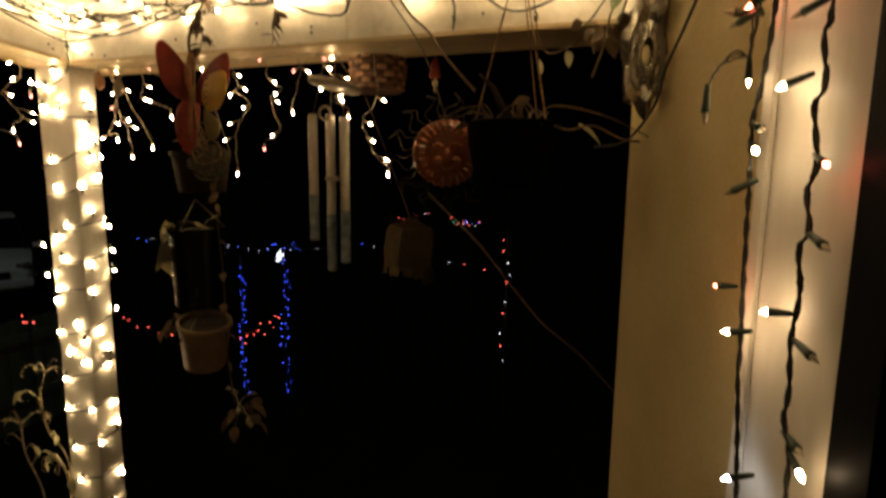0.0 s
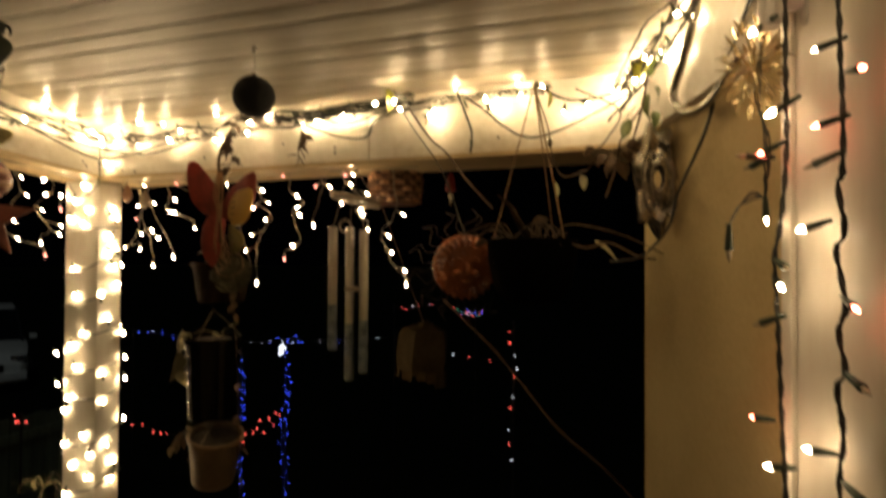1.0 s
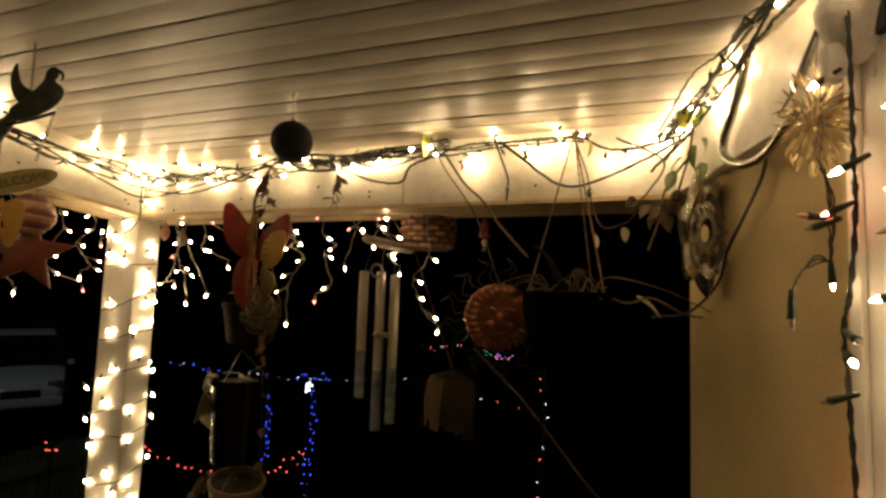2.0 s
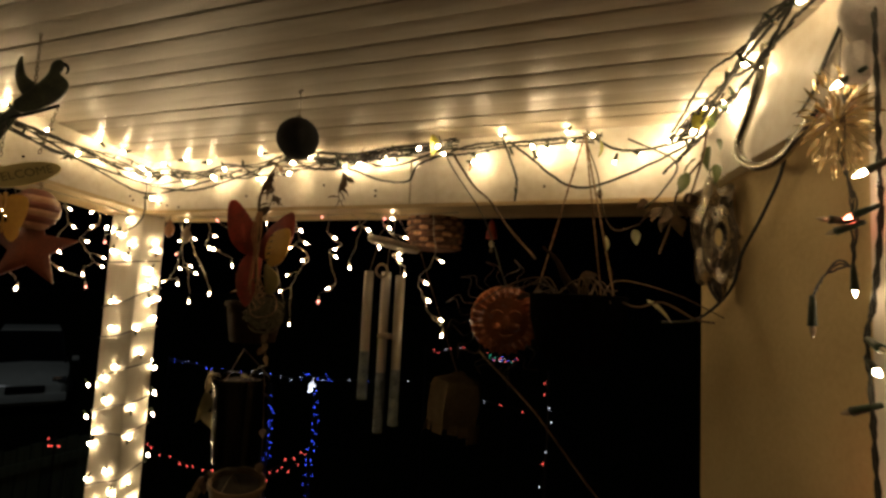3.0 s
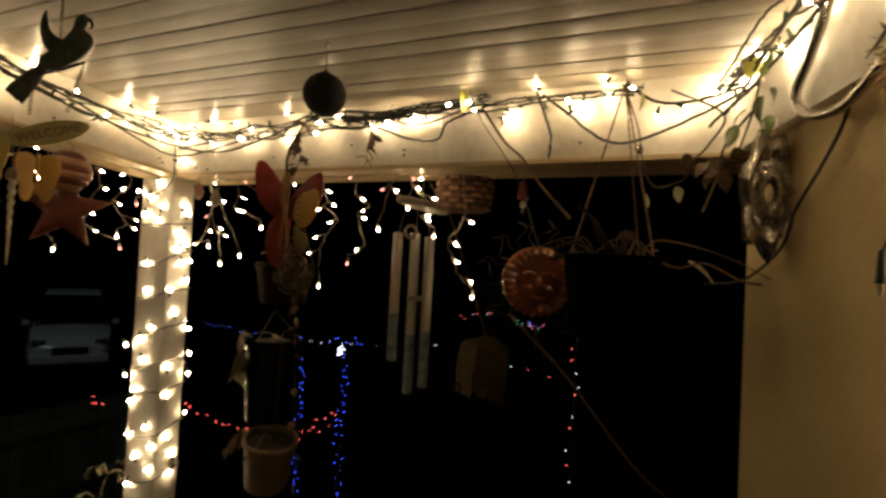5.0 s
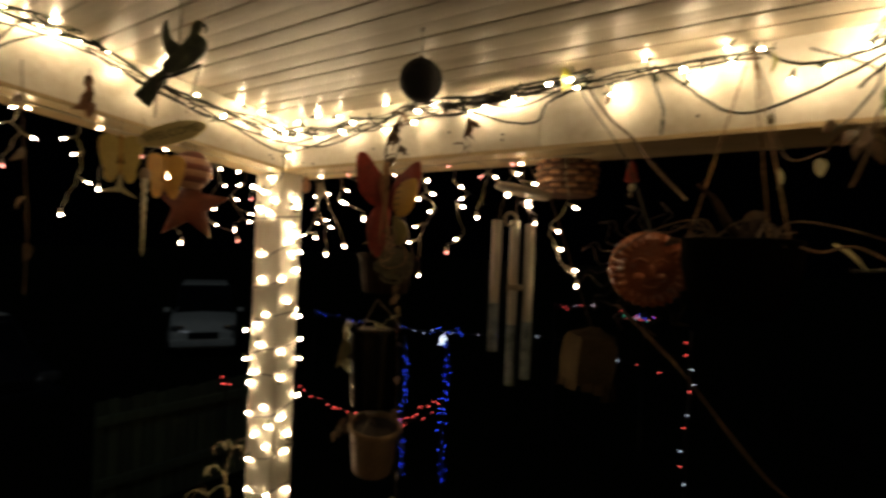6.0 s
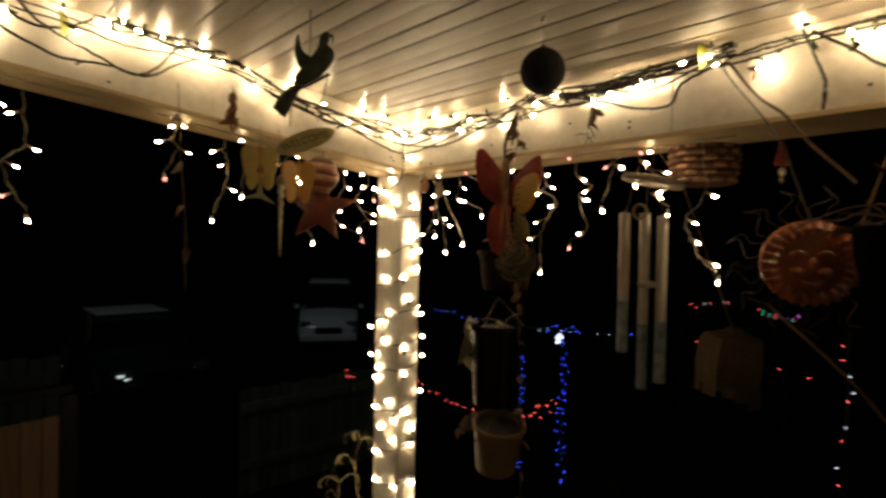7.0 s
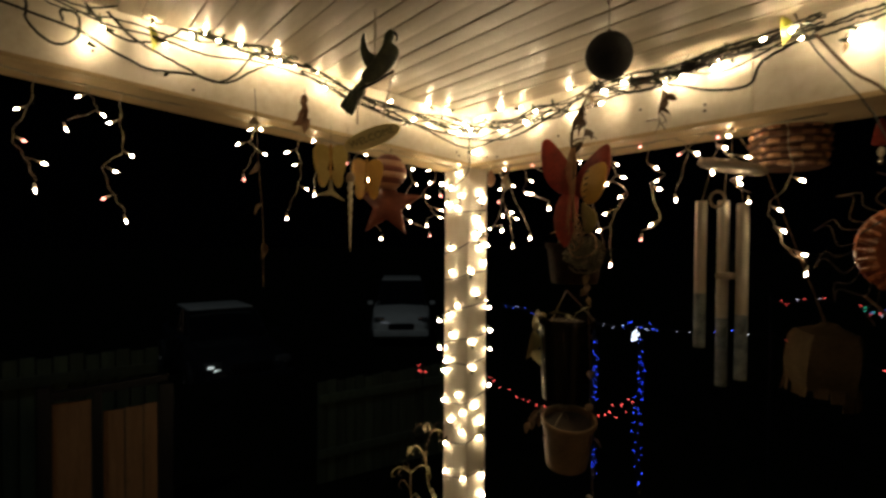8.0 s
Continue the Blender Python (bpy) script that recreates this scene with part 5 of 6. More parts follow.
for k in range(4):
    part("tail_feather", plate(bmesh.new(), wing([(-0.02 - 0.002 * k, 0.012 - 0.005 * k), (-0.028 + 0.004 * k, -0.004 - 0.003 * k), (-0.074 + 0.007 * k, -0.062 - 0.006 * k), (-0.088 + 0.008 * k, -0.066 - 0.005 * k), (-0.082 + 0.003 * k, -0.05 - 0.006 * k)], 20), 0.005, pose(0, 0.002 * k - 0.003, 0)), PARROT_GREEN, par)
part("perch", tube(bmesh.new(), smooth_path([(-0.068, 0, -0.034), (0, 0, -0.008), (0.04, 0, 0.012), (0.062, 0, 0.024)], 12), 0.0035, 7), BLACK_IRON, par)
top = (ZB + HB - SLOPE * -0.556 - 2.066) / 0.77
part("ceiling_chain", chain(bmesh.new(), (0.008, 0, 0.06), (0.008, 0, top)), WIRE_STEEL, par)
part("sign_chain", chain(bmesh.new(), (-0.04, 0, -0.03), (-0.042, 0, -0.105)), WIRE_STEEL, par)
part("sign_chain", chain(bmesh.new(), (0.06, 0, 0.022), (0.032, 0, -0.088)), WIRE_STEEL, par)
sign = empty("welcome_sign", (0, 0, 0), "oval wooden sign lettered WELCOME under the parrot", "sign", m=pose(0.395, -0.541, 1.961, 0, -21, yaw) @ Matrix.Diagonal((0.87, 0.87, 0.87, 1)))
part("board", slab(bmesh.new(), [(0.066 * math.cos(k / 36 * math.tau), 0.021 * math.sin(k / 36 * math.tau)) for k in range(36)], 0.007, None, 0.0005), SIGN_WOOD, sign)
txt = bpy.data.curves.new("welcome", "FONT")
txt.body, txt.size, txt.extrude, txt.align_x, txt.align_y = "WELCOME", 0.0215, 0.0008, "CENTER", "CENTER"
lett = new("lettering", txt)
lett.data.materials.append(SIGN_INK)
lett.parent, lett.matrix_basis = sign, pose(0, -0.0052, 0, 90)

# ---- star, pumpkin shade, gold butterflies and twisted icicle under the side beam ----
star = empty("star_ornament", (0, 0, 0), "red brown clay star hung under the side beam", "ornament", m=facing((-0.03, -0.277, 1.865), 50, 0, 4))
out = []
for k in range(10):
    r = 0.1 if k % 2 == 0 else 0.042
    a = math.radians(90 + 36 * k)
    out.append((r * math.cos(a), r * math.sin(a)))
part("star", slab(bmesh.new(), out, 0.01, None, 0.012), STAR_CLAY, star)
part("string", strip_line(bmesh.new(), (0, 0, 0.08), (0, 0.0, 0.17), 0.001, 4), WIRE_STEEL, star)
shell = empty("shell_ornament", (0, 0, 0), "striped coral coloured shell above the clay star", "ornament", m=facing((-0.012, -0.286, 1.952), 50, 0, 6))
for k in range(6):
    t0, t1 = k / 6, (k + 1) / 6
    prof = [(0.05 * math.sin(math.pi * (0.08 + 0.84 * t)) ** 0.7, 0.05 - 0.095 * t) for t in (t0, t0 + (t1 - t0) * 0.3, t0 + (t1 - t0) * 0.7, t1)]
    prof = [(r + (0.0025 if 0 < i < 3 else 0.0), z) for i, (r, z) in enumerate(prof)]
    part("shell_band", lathe(bmesh.new(), prof[::-1], 26, Matrix.Scale(0.7, 4, (0, 1, 0))), CORAL_STRIPE if k % 2 else STAR_CLAY, shell)
part("string", strip_line(bmesh.new(), (0, 0, 0.05), (0, 0.0, 0.07), 0.001, 4), WIRE_STEEL, shell)


def small_butterfly(at, yaw, size, mat, label, tail):
    e = empty("butterfly_ornament", (0, 0, 0), label, "ornament", m=facing(at, yaw))
    for s in (-1, 1):
        part("wing", slab(bmesh.new(), wing([(s * x * size, z * size) for x, z in ((0.05, 0.45), (0.4, 0.7), (0.78, 0.55), (0.82, 0.0), (0.62, -0.75), (0.36, -0.98), (0.14, -0.4))][::s]), 0.003, pose(0, 0, 0, 0, 0, -16 * s), 0.001), mat, e)
        part("lower_wing", slab(bmesh.new(), wing([(s * x * size, z * size) for x, z in ((0.06, -0.55), (0.5, -0.6), (0.62, -1.0), (0.4, -1.35), (0.15, -1.1))][::s]), 0.003, pose(0, 0.002, 0, 0, 0, -16 * s), 0.001), mat, e)
        bm = bmesh.new()
        for j in range(7):
            a = j / 7 * math.tau
            strip_line(bm, (s * size * (0.55 + 0.05 * math.cos(a)), -0.004, size * (-0.05 + 0.05 * math.sin(a))), (s * size * (0.55 + 0.16 * math.cos(a)), -0.004, size * (-0.05 + 0.16 * math.sin(a))), 0.0009, 4)
        part("cut_flower", bm, DRY_TWIG, e)
    part("body", tube(bmesh.new(), [(0, -0.002, size * 0.7), (0, -0.004, 0), (0, -0.002, -size)], 0.004, 7, 0.5), YELLOW_PAINT, e)
    if tail:
        part("tail", slab(bmesh.new(), [(-0.003, -size * 0.9), (0.003, -size * 0.9), (0.006, -size * 1.5), (0.035, -size * 2.0), (0.0, -size * 1.72), (-0.038, -size * 1.75), (-0.006, -size * 1.5)], 0.003, None, 0.001), PALE_LEAF, e)
    part("string", strip_line(bmesh.new(), (0, 0, size * 0.6), (0, 0.0, size * 0.6 + 0.05), 0.0008, 4), WIRE_STEEL, e)


small_butterfly((0.095, -0.50, 1.958), 62, 0.05, PALE_YELLOW, "pale yellow butterfly ornament with flower cut-outs", True)
small_butterfly((0.075, -0.395, 1.935), 78, 0.05, YELLOW_PAINT, "golden butterfly ornament beside the clay star", False)
ici = empty("icicle_ornament", (0.131, -0.465, 1.735), "twisted clear plastic icicle ornament", "ornament")
bm = bmesh.new()
pts = [(0.0022 * k / 60 * math.cos(k * 0.9), 0.0022 * k / 60 * math.sin(k * 0.9), 0.172 * k / 60) for k in range(61)]
tube(bm, pts, 0.001, 8, 6.0)
pts = [(0.0045 * k / 60 * math.cos(k * 1.3), 0.0045 * k / 60 * math.sin(k * 1.3), 0.004 + 0.168 * k / 60) for k in range(61)]
tube(bm, pts, 0.0006, 6, 4.0)
part("icicle", bm, ICE_PLASTIC, ici)
part("cap", lathe(bmesh.new(), [(0.01, 0.168), (0.011, 0.18), (0.006, 0.19), (0, 0.192)], 12), BEIGE_PLASTIC, ici)
part("string", strip_line(bmesh.new(), (0, 0, 0.19), (-0.06, 0.02, 0.31), 0.0008, 4), WIRE_STEEL, ici)
for at, label, mat in (((0.055, 0.03, 1.955), "small coral shell ornament beside the post", CORAL_STRIPE), ((0.1, 0.05, 1.94), "pale tan shell ornament beside the post", PALE_WOOD)):
    e = empty("shell_ornament", at, label, "ornament", "shells by the post")
    part("shell", lathe(bmesh.new(), [(0.001, 0.024), (0.01, 0.012), (0.018, -0.005), (0.014, -0.02), (0.004, -0.028), (0, -0.029)], 14, Matrix.Scale(0.5, 4, (0, 1, 0))), mat, e)
    part("string", strip_line(bmesh.new(), (0, 0, 0.02), (0, 0, 0.045), 0.0008, 4), WIRE_STEEL, e)

# ---- canvas lantern outside the opening ----
lan = empty("canvas_lantern", (0.755, 0.54, 1.455), "unlit tan canvas lantern hanging outside the beam", "lantern")
turn = pose(0, 0, 0, 3, 4, 52)
part("shade", lathe(bmesh.new(), [(0.083, -0.05), (0.09, 0.0), (0.086, 0.066), (0.076, 0.084), (0.03, 0.1), (0.018, 0.11), (0.016, 0.107), (0.028, 0.097), (0.073, 0.081), (0.083, 0.064), (0.087, 0.0), (0.08, -0.05)], 5, turn), CANVAS, lan)
rnd = random.Random(5)
for k in range(15):
    a = k / 15 * math.tau
    w = 0.074 + rnd.uniform(-0.002, 0.004)
    d = rnd.uniform(0.012, 0.04)
    part("fringe", boxes((-0.015, 0.015, -0.0012, 0.0012, -0.052 - d, -0.04), bevel=0.0005), CANVAS, lan, m=turn @ pose(0, 0, 0, 0, 0, math.degrees(a)) @ pose(0, w, 0, rnd.uniform(-6, 10), rnd.uniform(-6, 6), 0))
part("cord", strip_line(bmesh.new(), (0, 0, 0.108), (0, -0.39, 0.55), 0.0014, 5), DRY_TWIG, lan)


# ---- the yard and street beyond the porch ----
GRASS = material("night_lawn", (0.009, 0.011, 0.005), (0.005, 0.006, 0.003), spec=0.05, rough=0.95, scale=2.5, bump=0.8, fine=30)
CAR_DARK = material("dark_car_paint", (0.025, 0.028, 0.03), rough=0.14, scale=3, bump=0.0, spec=0.8)
CAR_WHITE = material("white_car_paint", (0.72, 0.76, 0.68), (0.6, 0.64, 0.57), rough=0.2, scale=3, bump=0.0, spec=0.7)
CAR_GLASS = material("car_glass", (0.012, 0.014, 0.016), rough=0.05, scale=3, bump=0.0, spec=0.9)
RUBBER = material("tyre_rubber", (0.015, 0.015, 0.015), rough=0.8, scale=20)
LAMP_LENS = material("lamp_lens", (0.6, 0.62, 0.6), rough=0.06, scale=20, metal=0.8, bump=0.2)
# weak emission that imitates porch light glinting on a headlight, no lamp
HEADLIGHT_GLINT = glow("headlight_glint", (0.85, 0.95, 0.9), 1.1)
TAIL_LENS = material("tail_lens", (0.25, 0.01, 0.01), rough=0.12, scale=20, bump=0.1)
FENCE_BROWN = material("fence_brown", (0.36, 0.2, 0.085), (0.23, 0.12, 0.05), rough=0.7, scale=8, stretch=(3, 3, 0.3), random_tint=0.25)
FENCE_GREY = material("fence_grey", (0.075, 0.105, 0.055), (0.045, 0.06, 0.033), rough=0.8, scale=8, stretch=(3, 3, 0.3), random_tint=0.3)
GZ = -0.6
bm = bmesh.new()
bmesh.ops.create_grid(bm, x_segments=150, y_segments=150, size=150)
for v in bm.verts:
    v.co.z = GZ + 0.04 * noise.noise(v.co * 0.3)
    if abs(v.co.x) < 12 and abs(v.co.y) < 12:
        v.co.z = GZ
    far = max(0.0, min(1.0, (math.hypot(v.co.x, v.co.y) - 7.0) / 5.8))
    v.co.z -= 0.75 * far * far * (3 - 2 * far)
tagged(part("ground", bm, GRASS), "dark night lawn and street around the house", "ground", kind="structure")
# porch base and step down
structure("porch_base", boxes((-0.33, 2.88, -2.45, 0.28, GZ - 0.05, -0.121)), SIDING, "painted base wall under the porch floor", "wall", smooth=False)


def light_line(name, pts, kind, step, label, seed, r=0.003, group="yard light strings"):
    rnd = random.Random(seed)
    e = empty(name, (0, 0, 0), label, "string lights", group)
    line = smooth_path(pts, 90)
    part("wire", tube(bmesh.new(), line, r, 4), DARK_WIRE, e)
    acc = rnd.uniform(0, step)
    for a, b in zip(line, line[1:]):
        acc += (b - a).length
        if acc >= step:
            acc -= step * rnd.uniform(0.75, 1.25)
            k = kind[rnd.randrange(len(kind))] if isinstance(kind[0], tuple) else kind
            w = Vector((rnd.uniform(-1, 1), rnd.uniform(-1, 0.3), rnd.uniform(-1, 1))).normalized()
            bulb(k, e, b + w * 0.02, w)
    return e


def stake(at, height, label="thin dark garden stake that carries light strings"):
    e = empty("garden_stake", (at[0], at[1], GZ), label, "stake", "stakes for the yard lights")
    part("rod", tube(bmesh.new(), [(0, 0, -0.05), (0, 0, height * 0.5), (0.005, 0, height)], 0.008, 6), BLACK_IRON, e)
    part("finial", lathe(bmesh.new(), [(0.012 * math.sin(math.pi * k / 6), height - 0.012 * math.cos(math.pi * k / 6)) for k in range(7)], 8), BLACK_IRON, e)


for x, y, h in ((-1.78, 3.3, 1.55), (-2.3, 3.3, 1.45), (-4.3, 3.78, 1.5), (-0.85, 3.78, 1.62), (-1.3, 4.74, 1.8), (-0.3, 4.74, 1.8), (0.555, 2.82, 1.9), (-3.42, 2.82, 0.86), (-1.44, 2.82, 1.1), (-3.24, 1.86, 1.1)):
    stake((x, y), h)
for x, top, seed in ((-1.77, 0.9, 1), (-1.72, 0.86, 2), (-2.25, 0.8, 3), (-2.28, 0.74, 4)):
    light_line("blue_light_strand", [(x, 3.28, top), (x + 0.02, 3.27, top * 0.5), (x - 0.02, 3.27, 0.0), (x + 0.01, 3.28, GZ + 0.05)], B_BLUE, 0.085, "blue lights hanging down a garden stake", seed)
light_line("blue_light_line", [(-4.3, 3.77, 0.88), (-3.3, 3.77, 0.84), (-2.2, 3.77, 0.86), (-1.4, 3.77, 0.93), (-0.9, 3.77, 0.98)], (B_BLUE, B_BLUE, B_TINY, B_TINY), 0.15, "blue and white lights strung between stakes", 7)
light_line("blue_light_cluster", [(-1.95, 3.28, 0.93), (-1.85, 3.26, 1.0), (-1.75, 3.27, 0.98), (-1.62, 3.28, 1.0), (-1.55, 3.28, 0.95)], B_BLUE, 0.07, "cluster of blue lights at the stake top", 9)
light_line("white_light_cluster", [(-1.80, 3.25, 0.83), (-1.78, 3.24, 0.88), (-1.76, 3.25, 0.92), (-1.74, 3.24, 0.94)], B_FAR_WHITE, 0.012, "bright white light bunch at the stake top", 10)
light_line("red_light_swag", [(-3.4, 2.8, 0.25), (-3.1, 2.8, 0.17), (-2.6, 2.8, 0.12), (-2.2, 2.8, 0.12), (-1.8, 2.8, 0.25), (-1.45, 2.8, 0.48)], B_FAR_RED, 0.105, "red lights in a swag between stakes", 11)
light_line("red_light_line", [(-1.9, 2.8, 0.14), (-1.7, 2.8, 0.24), (-1.5, 2.8, 0.36), (-1.44, 2.8, 0.44)], B_FAR_RED, 0.12, "short red light string rising to a stake", 12)
light_line("red_light_line", [(-1.25, 4.72, 1.16), (-1.1, 4.72, 1.17), (-0.9, 4.72, 1.21), (-0.75, 4.72, 1.22)], (B_FAR_RED, B_TINY_RED, B_FAR_RED, B_TINY), 0.075, "distant row of red lights", 13)
light_line("green_light_cluster", [(-0.55, 4.72, 1.2), (-0.42, 4.72, 1.14), (-0.36, 4.71, 1.17), (-0.28, 4.72, 1.13), (-0.2, 4.72, 1.2)], (B_FAR_GREEN, B_FAR_GREEN, B_BLUE, B_FAR_RED, B_TINY, B_TINY_RED), 0.022, "distant cluster of green and blue lights", 14)
light_line("white_light_strand", [(0.55, 2.8, 1.25), (0.57, 2.8, 0.9), (0.54, 2.8, 0.6), (0.56, 2.8, 0.3)], (B_TINY, B_TINY, B_TINY_RED), 0.11, "pale lights hanging down a garden stake", 15)
light_line("white_light_line", [(-0.85, 3.76, 0.98), (-0.4, 3.76, 0.9), (0.0, 3.76, 0.84), (0.3, 3.76, 0.84)], (B_TINY, B_TINY_RED), 0.22, "sparse white lights strung across the yard", 16)
light_line("red_light_cluster", [(-3.3, 1.84, 0.5), (-3.25, 1.84, 0.46), (-3.2, 1.84, 0.45), (-3.17, 1.84, 0.47)], B_FAR_RED, 0.035, "small bunch of red lights on a stake", 17)


def loft_bar(a, b, h):
    """A sloping bar between two (x, z) points."""
    bm = boxes((a[0], b[0], -0.03, 0.03, 0, h), bevel=0.004)
    for v in bm.verts:
        v.co.z += a[1] + (b[1] - a[1]) * (v.co.x - a[0]) / (b[0] - a[0])
    return bm


def plank_fence(name, at, yaw, n, width, height, mat, label):
    e = empty(name, (0, 0, 0), label, "fence", m=pose(at[0], at[1], GZ, 0, 0, yaw))
    for k in range(n):
        h = height + 0.012 * math.sin(k * 2.1)
        part("board", boxes((k * width, (k + 1) * width - 0.012, -0.01, 0.01, 0.0, h), bevel=0.004), mat, e)
    for z in (0.25, height - 0.2):
        part("rail", boxes((0, n * width - 0.012, -0.045, -0.011, z, z + 0.08), bevel=0.004), mat, e)
    return e


gate = empty("garden_gate", (0, 0, 0), "dull brown board garden gate in a black frame", "gate", m=pose(-2.5, -1.128, GZ, 0, 0, 90))
for x0, x1, h in ((0.0, 0.19, 1.395), (0.25, 0.36, 1.31), (0.366, 0.46, 1.315), (0.466, 0.54, 1.32)):
    part("board", boxes((x0, x1, -0.01, 0.01, 0.02, h), bevel=0.004), FENCE_BROWN, gate)
for x0, x1, h in ((-0.07, -0.005, 1.5), (0.195, 0.245, 1.44), (0.545, 0.63, 1.44)):
    part("frame_post", boxes((x0, x1, -0.035, 0.03, 0, h), bevel=0.005), BLACK_IRON, gate)
part("frame_top", loft_bar((0.0, 1.415), (0.6, 1.45), 0.05), BLACK_IRON, gate)
plank_fence("board_fence", (-3.6, 0.9), 90, 16, 0.1, 0.98, FENCE_GREY, "weathered grey green board fence")
plank_fence("board_fence", (-3.6, -1.75), 90, 13, 0.1, 1.47, FENCE_GREY, "weathered grey green board fence behind the gate")


def loft(bm, sections):
    """Skins a row of closed sections of equal length."""
    rows = [[bm.verts.new(p) for p in s] for s in sections]
    for u, v in zip(rows, rows[1:]):
        m = len(u)
        for k in range(m):
            bm.faces.new((u[k], u[(k + 1) % m], v[(k + 1) % m], v[k]))
    bm.faces.new(rows[0][::-1])
    bm.faces.new(rows[-1])
    return bm


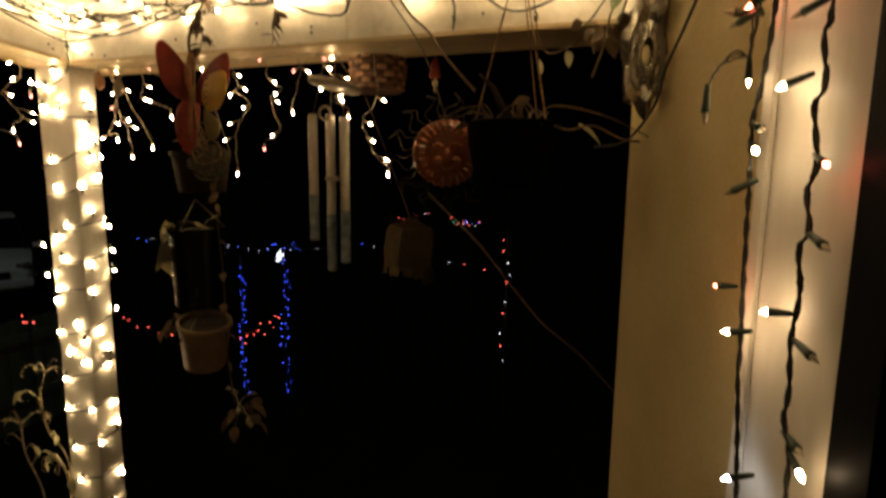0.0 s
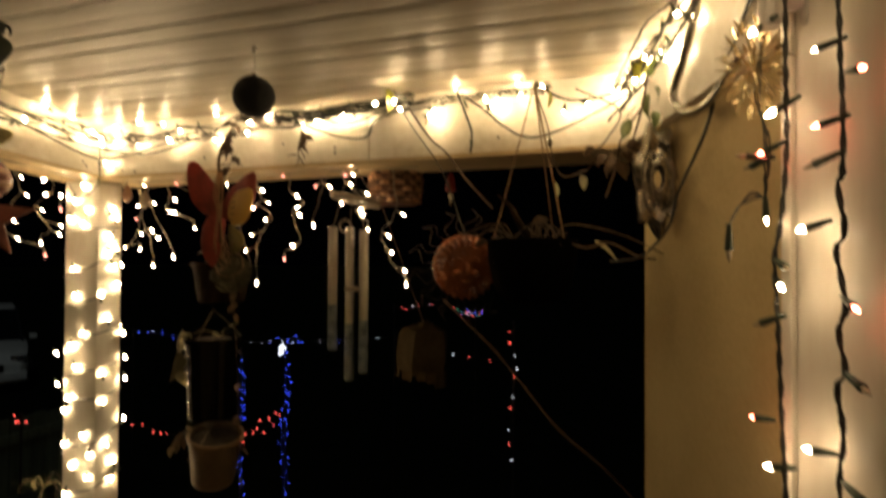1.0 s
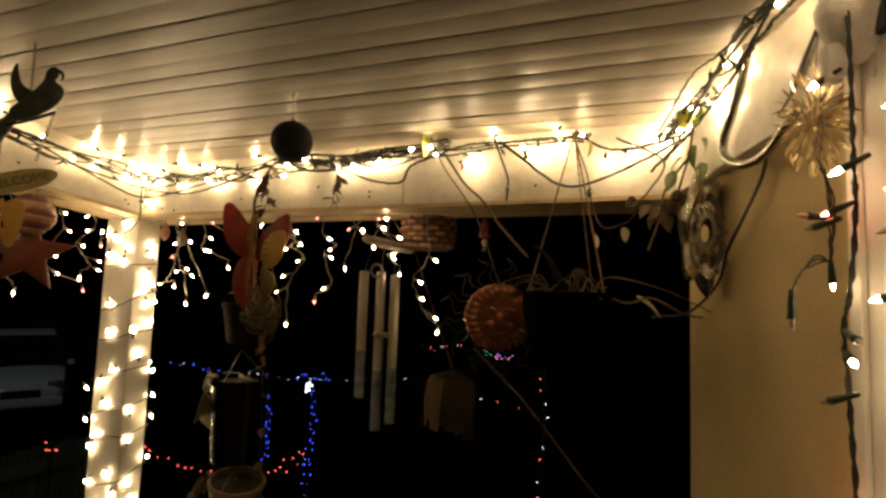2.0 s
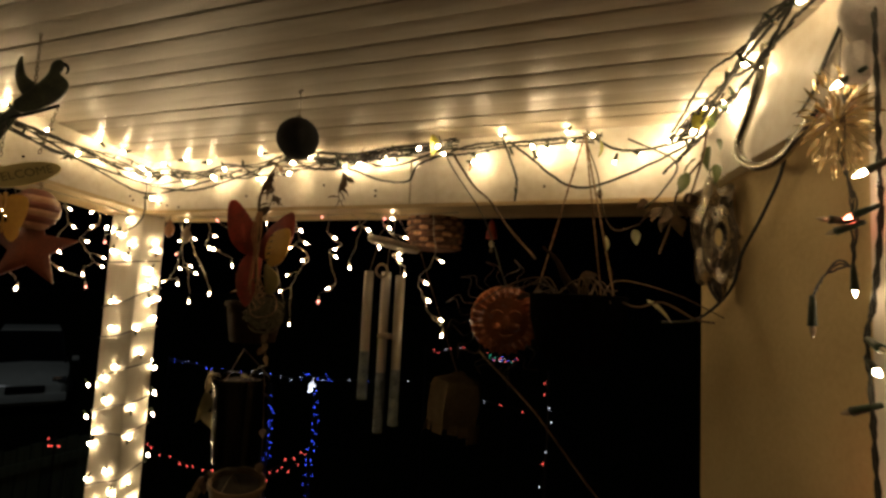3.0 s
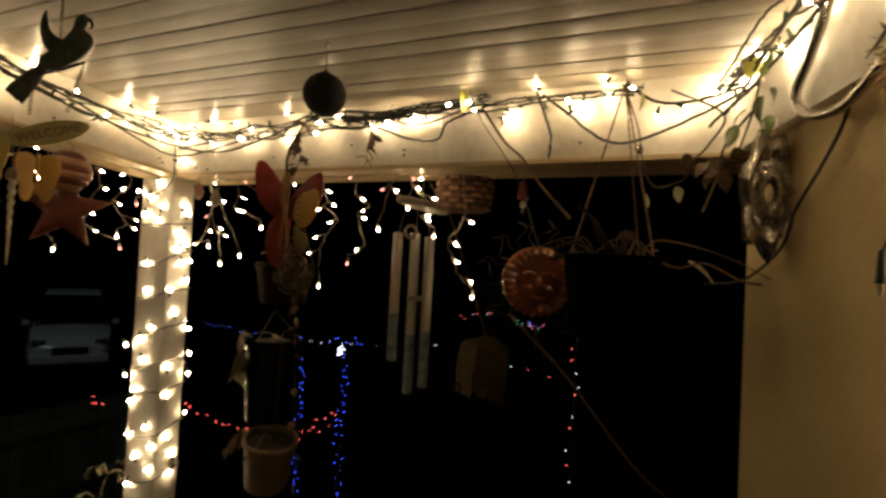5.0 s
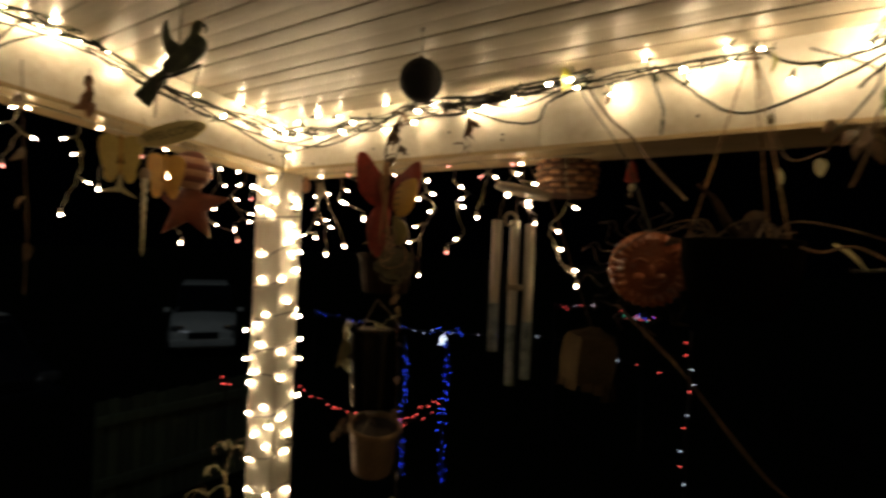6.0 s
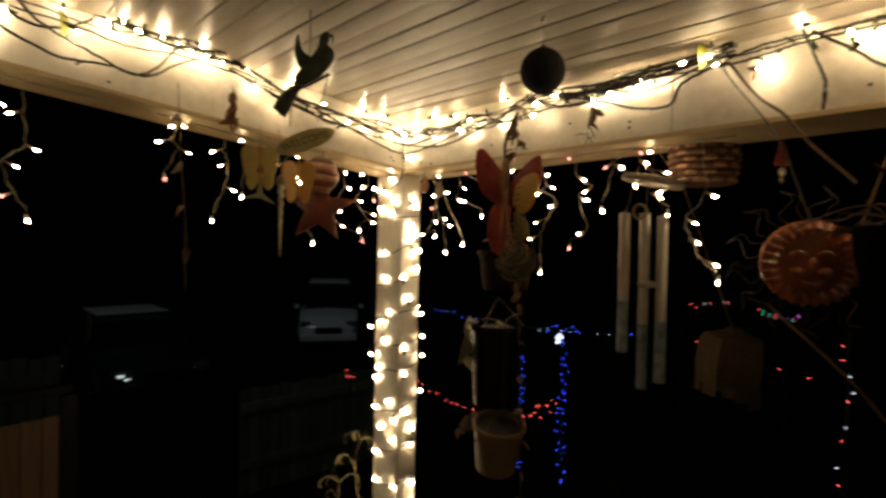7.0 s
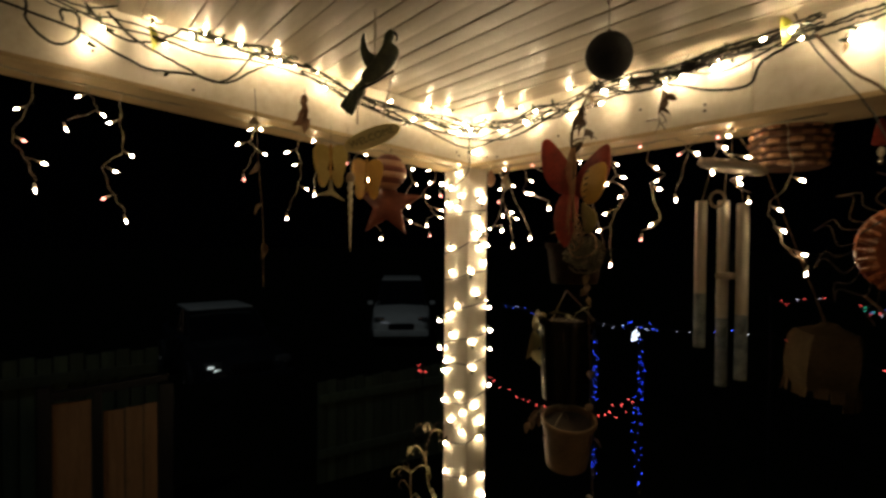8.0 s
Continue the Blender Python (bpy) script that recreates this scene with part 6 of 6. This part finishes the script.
def car(name, at, yaw, paint, label, length=4.4, roof=1.42, tall=False, ground=GZ, top=None):
    """A parked car: x is its length, the nose at +x."""
    e = empty(name, (0, 0, 0), label, "car", m=pose(at[0], at[1], ground, 0, 0, yaw))
    hood = 0.98 if tall else 0.86
    secs = []
    for x, zt, w in ((-0.5, 0.8, 0.7), (-0.47, 0.95, 0.82), (-0.3, hood + 0.05, 0.88), (0.0, hood + 0.06, 0.9), (0.22, hood + 0.04, 0.9), (0.38, hood - 0.05, 0.86), (0.47, hood - 0.16, 0.8), (0.5, hood - 0.3, 0.66)):
        X = x * length
        secs.append([(X, -w * 0.92, 0.24), (X, -w, 0.42), (X, -w, 0.62), (X, -w * 0.95, zt - 0.08), (X, -w * 0.8, zt), (X, 0, zt + 0.03), (X, w * 0.8, zt), (X, w * 0.95, zt - 0.08), (X, w, 0.62), (X, w, 0.42), (X, w * 0.92, 0.24)])
    part("body", loft(bmesh.new(), secs), paint, e)
    secs = []
    for x, zt, w in ((-0.40 if tall else -0.36, hood, 0.74), (-0.34 if tall else -0.24, roof - 0.04, 0.64), (-0.12, roof, 0.64), (0.04, roof - 0.02, 0.63), (0.2, hood + 0.02, 0.7)):
        X = x * length
        secs.append([(X, -w * 1.1, hood), (X, -w, zt), (X, 0, zt + 0.02), (X, w, zt), (X, w * 1.1, hood)])
    part("cabin_glass", loft(bmesh.new(), secs), CAR_GLASS, e)
    part("roof", boxes((-0.33 * length if tall else -0.235 * length, 0.045 * length, -0.63, 0.63, roof - 0.005, roof + 0.03), bevel=0.012), top or paint, e)
    for s in (-1, 1):
        for x0, x1 in ((-0.1, -0.085), (0.05, 0.2)):
            part("pillar", tube(bmesh.new(), [(x0 * length, s * 0.655, roof), (x1 * length, s * 0.75, hood)], 0.03, 6), CAR_DARK, e)
        part("headlight", boxes((0.44 * length, 0.487 * length, s * 0.62 - 0.14, s * 0.62 + 0.14, hood - 0.28, hood - 0.14), bevel=0.03), LAMP_LENS, e)
        if top and s < 0:
            # glowing patches in place of reflected glints on one headlight
            for dy, dz in ((-0.05, 0.02), (0.06, -0.05)):
                part("headlight_glint", boxes((0.486 * length, 0.492 * length, s * 0.62 + dy - 0.05, s * 0.62 + dy + 0.05, hood - 0.24 + dz, hood - 0.2 + dz), bevel=0.01), HEADLIGHT_GLINT, e, "small glowing patch for a glint on the headlight")
        part("tail_light", boxes((-0.505 * length, -0.48 * length, s * 0.66 - 0.09, s * 0.66 + 0.09, 0.66, 0.82), bevel=0.015), TAIL_LENS, e)
        part("mirror", boxes((0.13 * length, 0.165 * length, s * 0.98 - 0.08, s * 0.98 + 0.08, hood + 0.04, hood + 0.16), bevel=0.03), paint, e)
        for x in (-0.3, 0.31):
            w = part("wheel", lathe(bmesh.new(), [(0.2, -0.1), (0.31, -0.1), (0.325, -0.06), (0.325, 0.06), (0.31, 0.1), (0.2, 0.1)], 24, pose(x * length, s * 0.82, 0.325, 90)), RUBBER, e)
            part("rim", lathe(bmesh.new(), [(0, -0.09), (0.06, -0.1), (0.19, -0.08), (0.2, -0.1), (0.2, 0.1), (0.19, 0.08), (0.06, 0.1), (0, 0.09)], 16, pose(x * length, s * 0.82, 0.325, 90)), CHROME, w)
    part("bumper", boxes((0.47 * length, 0.515 * length, -0.78, 0.78, 0.32, 0.5), bevel=0.03), paint, e)
    part("grille", boxes((0.49 * length, 0.508 * length, -0.36, 0.36, 0.52, 0.68), bevel=0.01), BLACK_IRON, e)
    return e


# the sedan's white roof paint stands in for light reflected off a dark roof
car("parked_car", (-10.75, 1.5), 2, CAR_DARK, "dark parked sedan facing the house, its roof glint painted pale", ground=GZ - 0.55, top=CAR_WHITE)
car("parked_van", (-14.2, 7.9), -30, CAR_WHITE, "white parked van with dark windows", 4.9, 1.75, True, GZ - 0.75)

# ---- tall dry plant beside the post ----
plant = empty("dry_plant", (-0.2, 0.0, -0.03), "thin pale branching dry plant with curled tips beside the post", "plant")
rnd = random.Random(91)
for stem in ([(0.03, -0.04, 0), (0.05, -0.02, 0.5), (0.05, 0, 0.83), (-0.034, 0, 0.94), (-0.053, 0, 1.05), (-0.021, 0, 1.13)],
             [(-0.02, -0.04, 0), (-0.04, -0.02, 0.45), (-0.08, 0, 0.7), (-0.15, 0, 0.84), (-0.156, 0, 0.94)],
             [(0.06, -0.05, 0), (0.08, -0.05, 0.4), (0.1, -0.04, 0.75), (0.07, -0.03, 0.86)]):
    path = smooth_path([Vector(p) for p in stem], 30)
    part("stem", tube(bmesh.new(), path, 0.0042, 6, 0.6), PALE_STEM, plant)
    for j in range(10):
        p = path[-1] if j < 5 else path[rnd.randrange(17, 29)]
        a = rnd.uniform(0, math.tau)
        d = Vector((math.cos(a), math.sin(a) * 0.5, rnd.uniform(0.0, 0.6))).normalized()
        tip = p + d * rnd.uniform(0.03, 0.07)
        curl = smooth_path([p, p.lerp(tip, 0.6) + Vector((0, 0, 0.014)), tip, tip + Vector((d.x * 0.012, d.y * 0.012, -0.02)), tip + Vector((-d.x * 0.004, 0, -0.028))], 12)
        bm = tube(bmesh.new(), curl, 0.0022, 5, 0.6)
        if j % 3 == 0:
            leaf(bm, tip, d + Vector((0, 0, -1.2)), rnd.uniform(0.025, 0.045), rnd.uniform(0.014, 0.022), 0.6, rnd.uniform(-1, 1))
        part("curled_twig", bm, PALE_STEM if j % 3 else PALE_LEAF, plant)
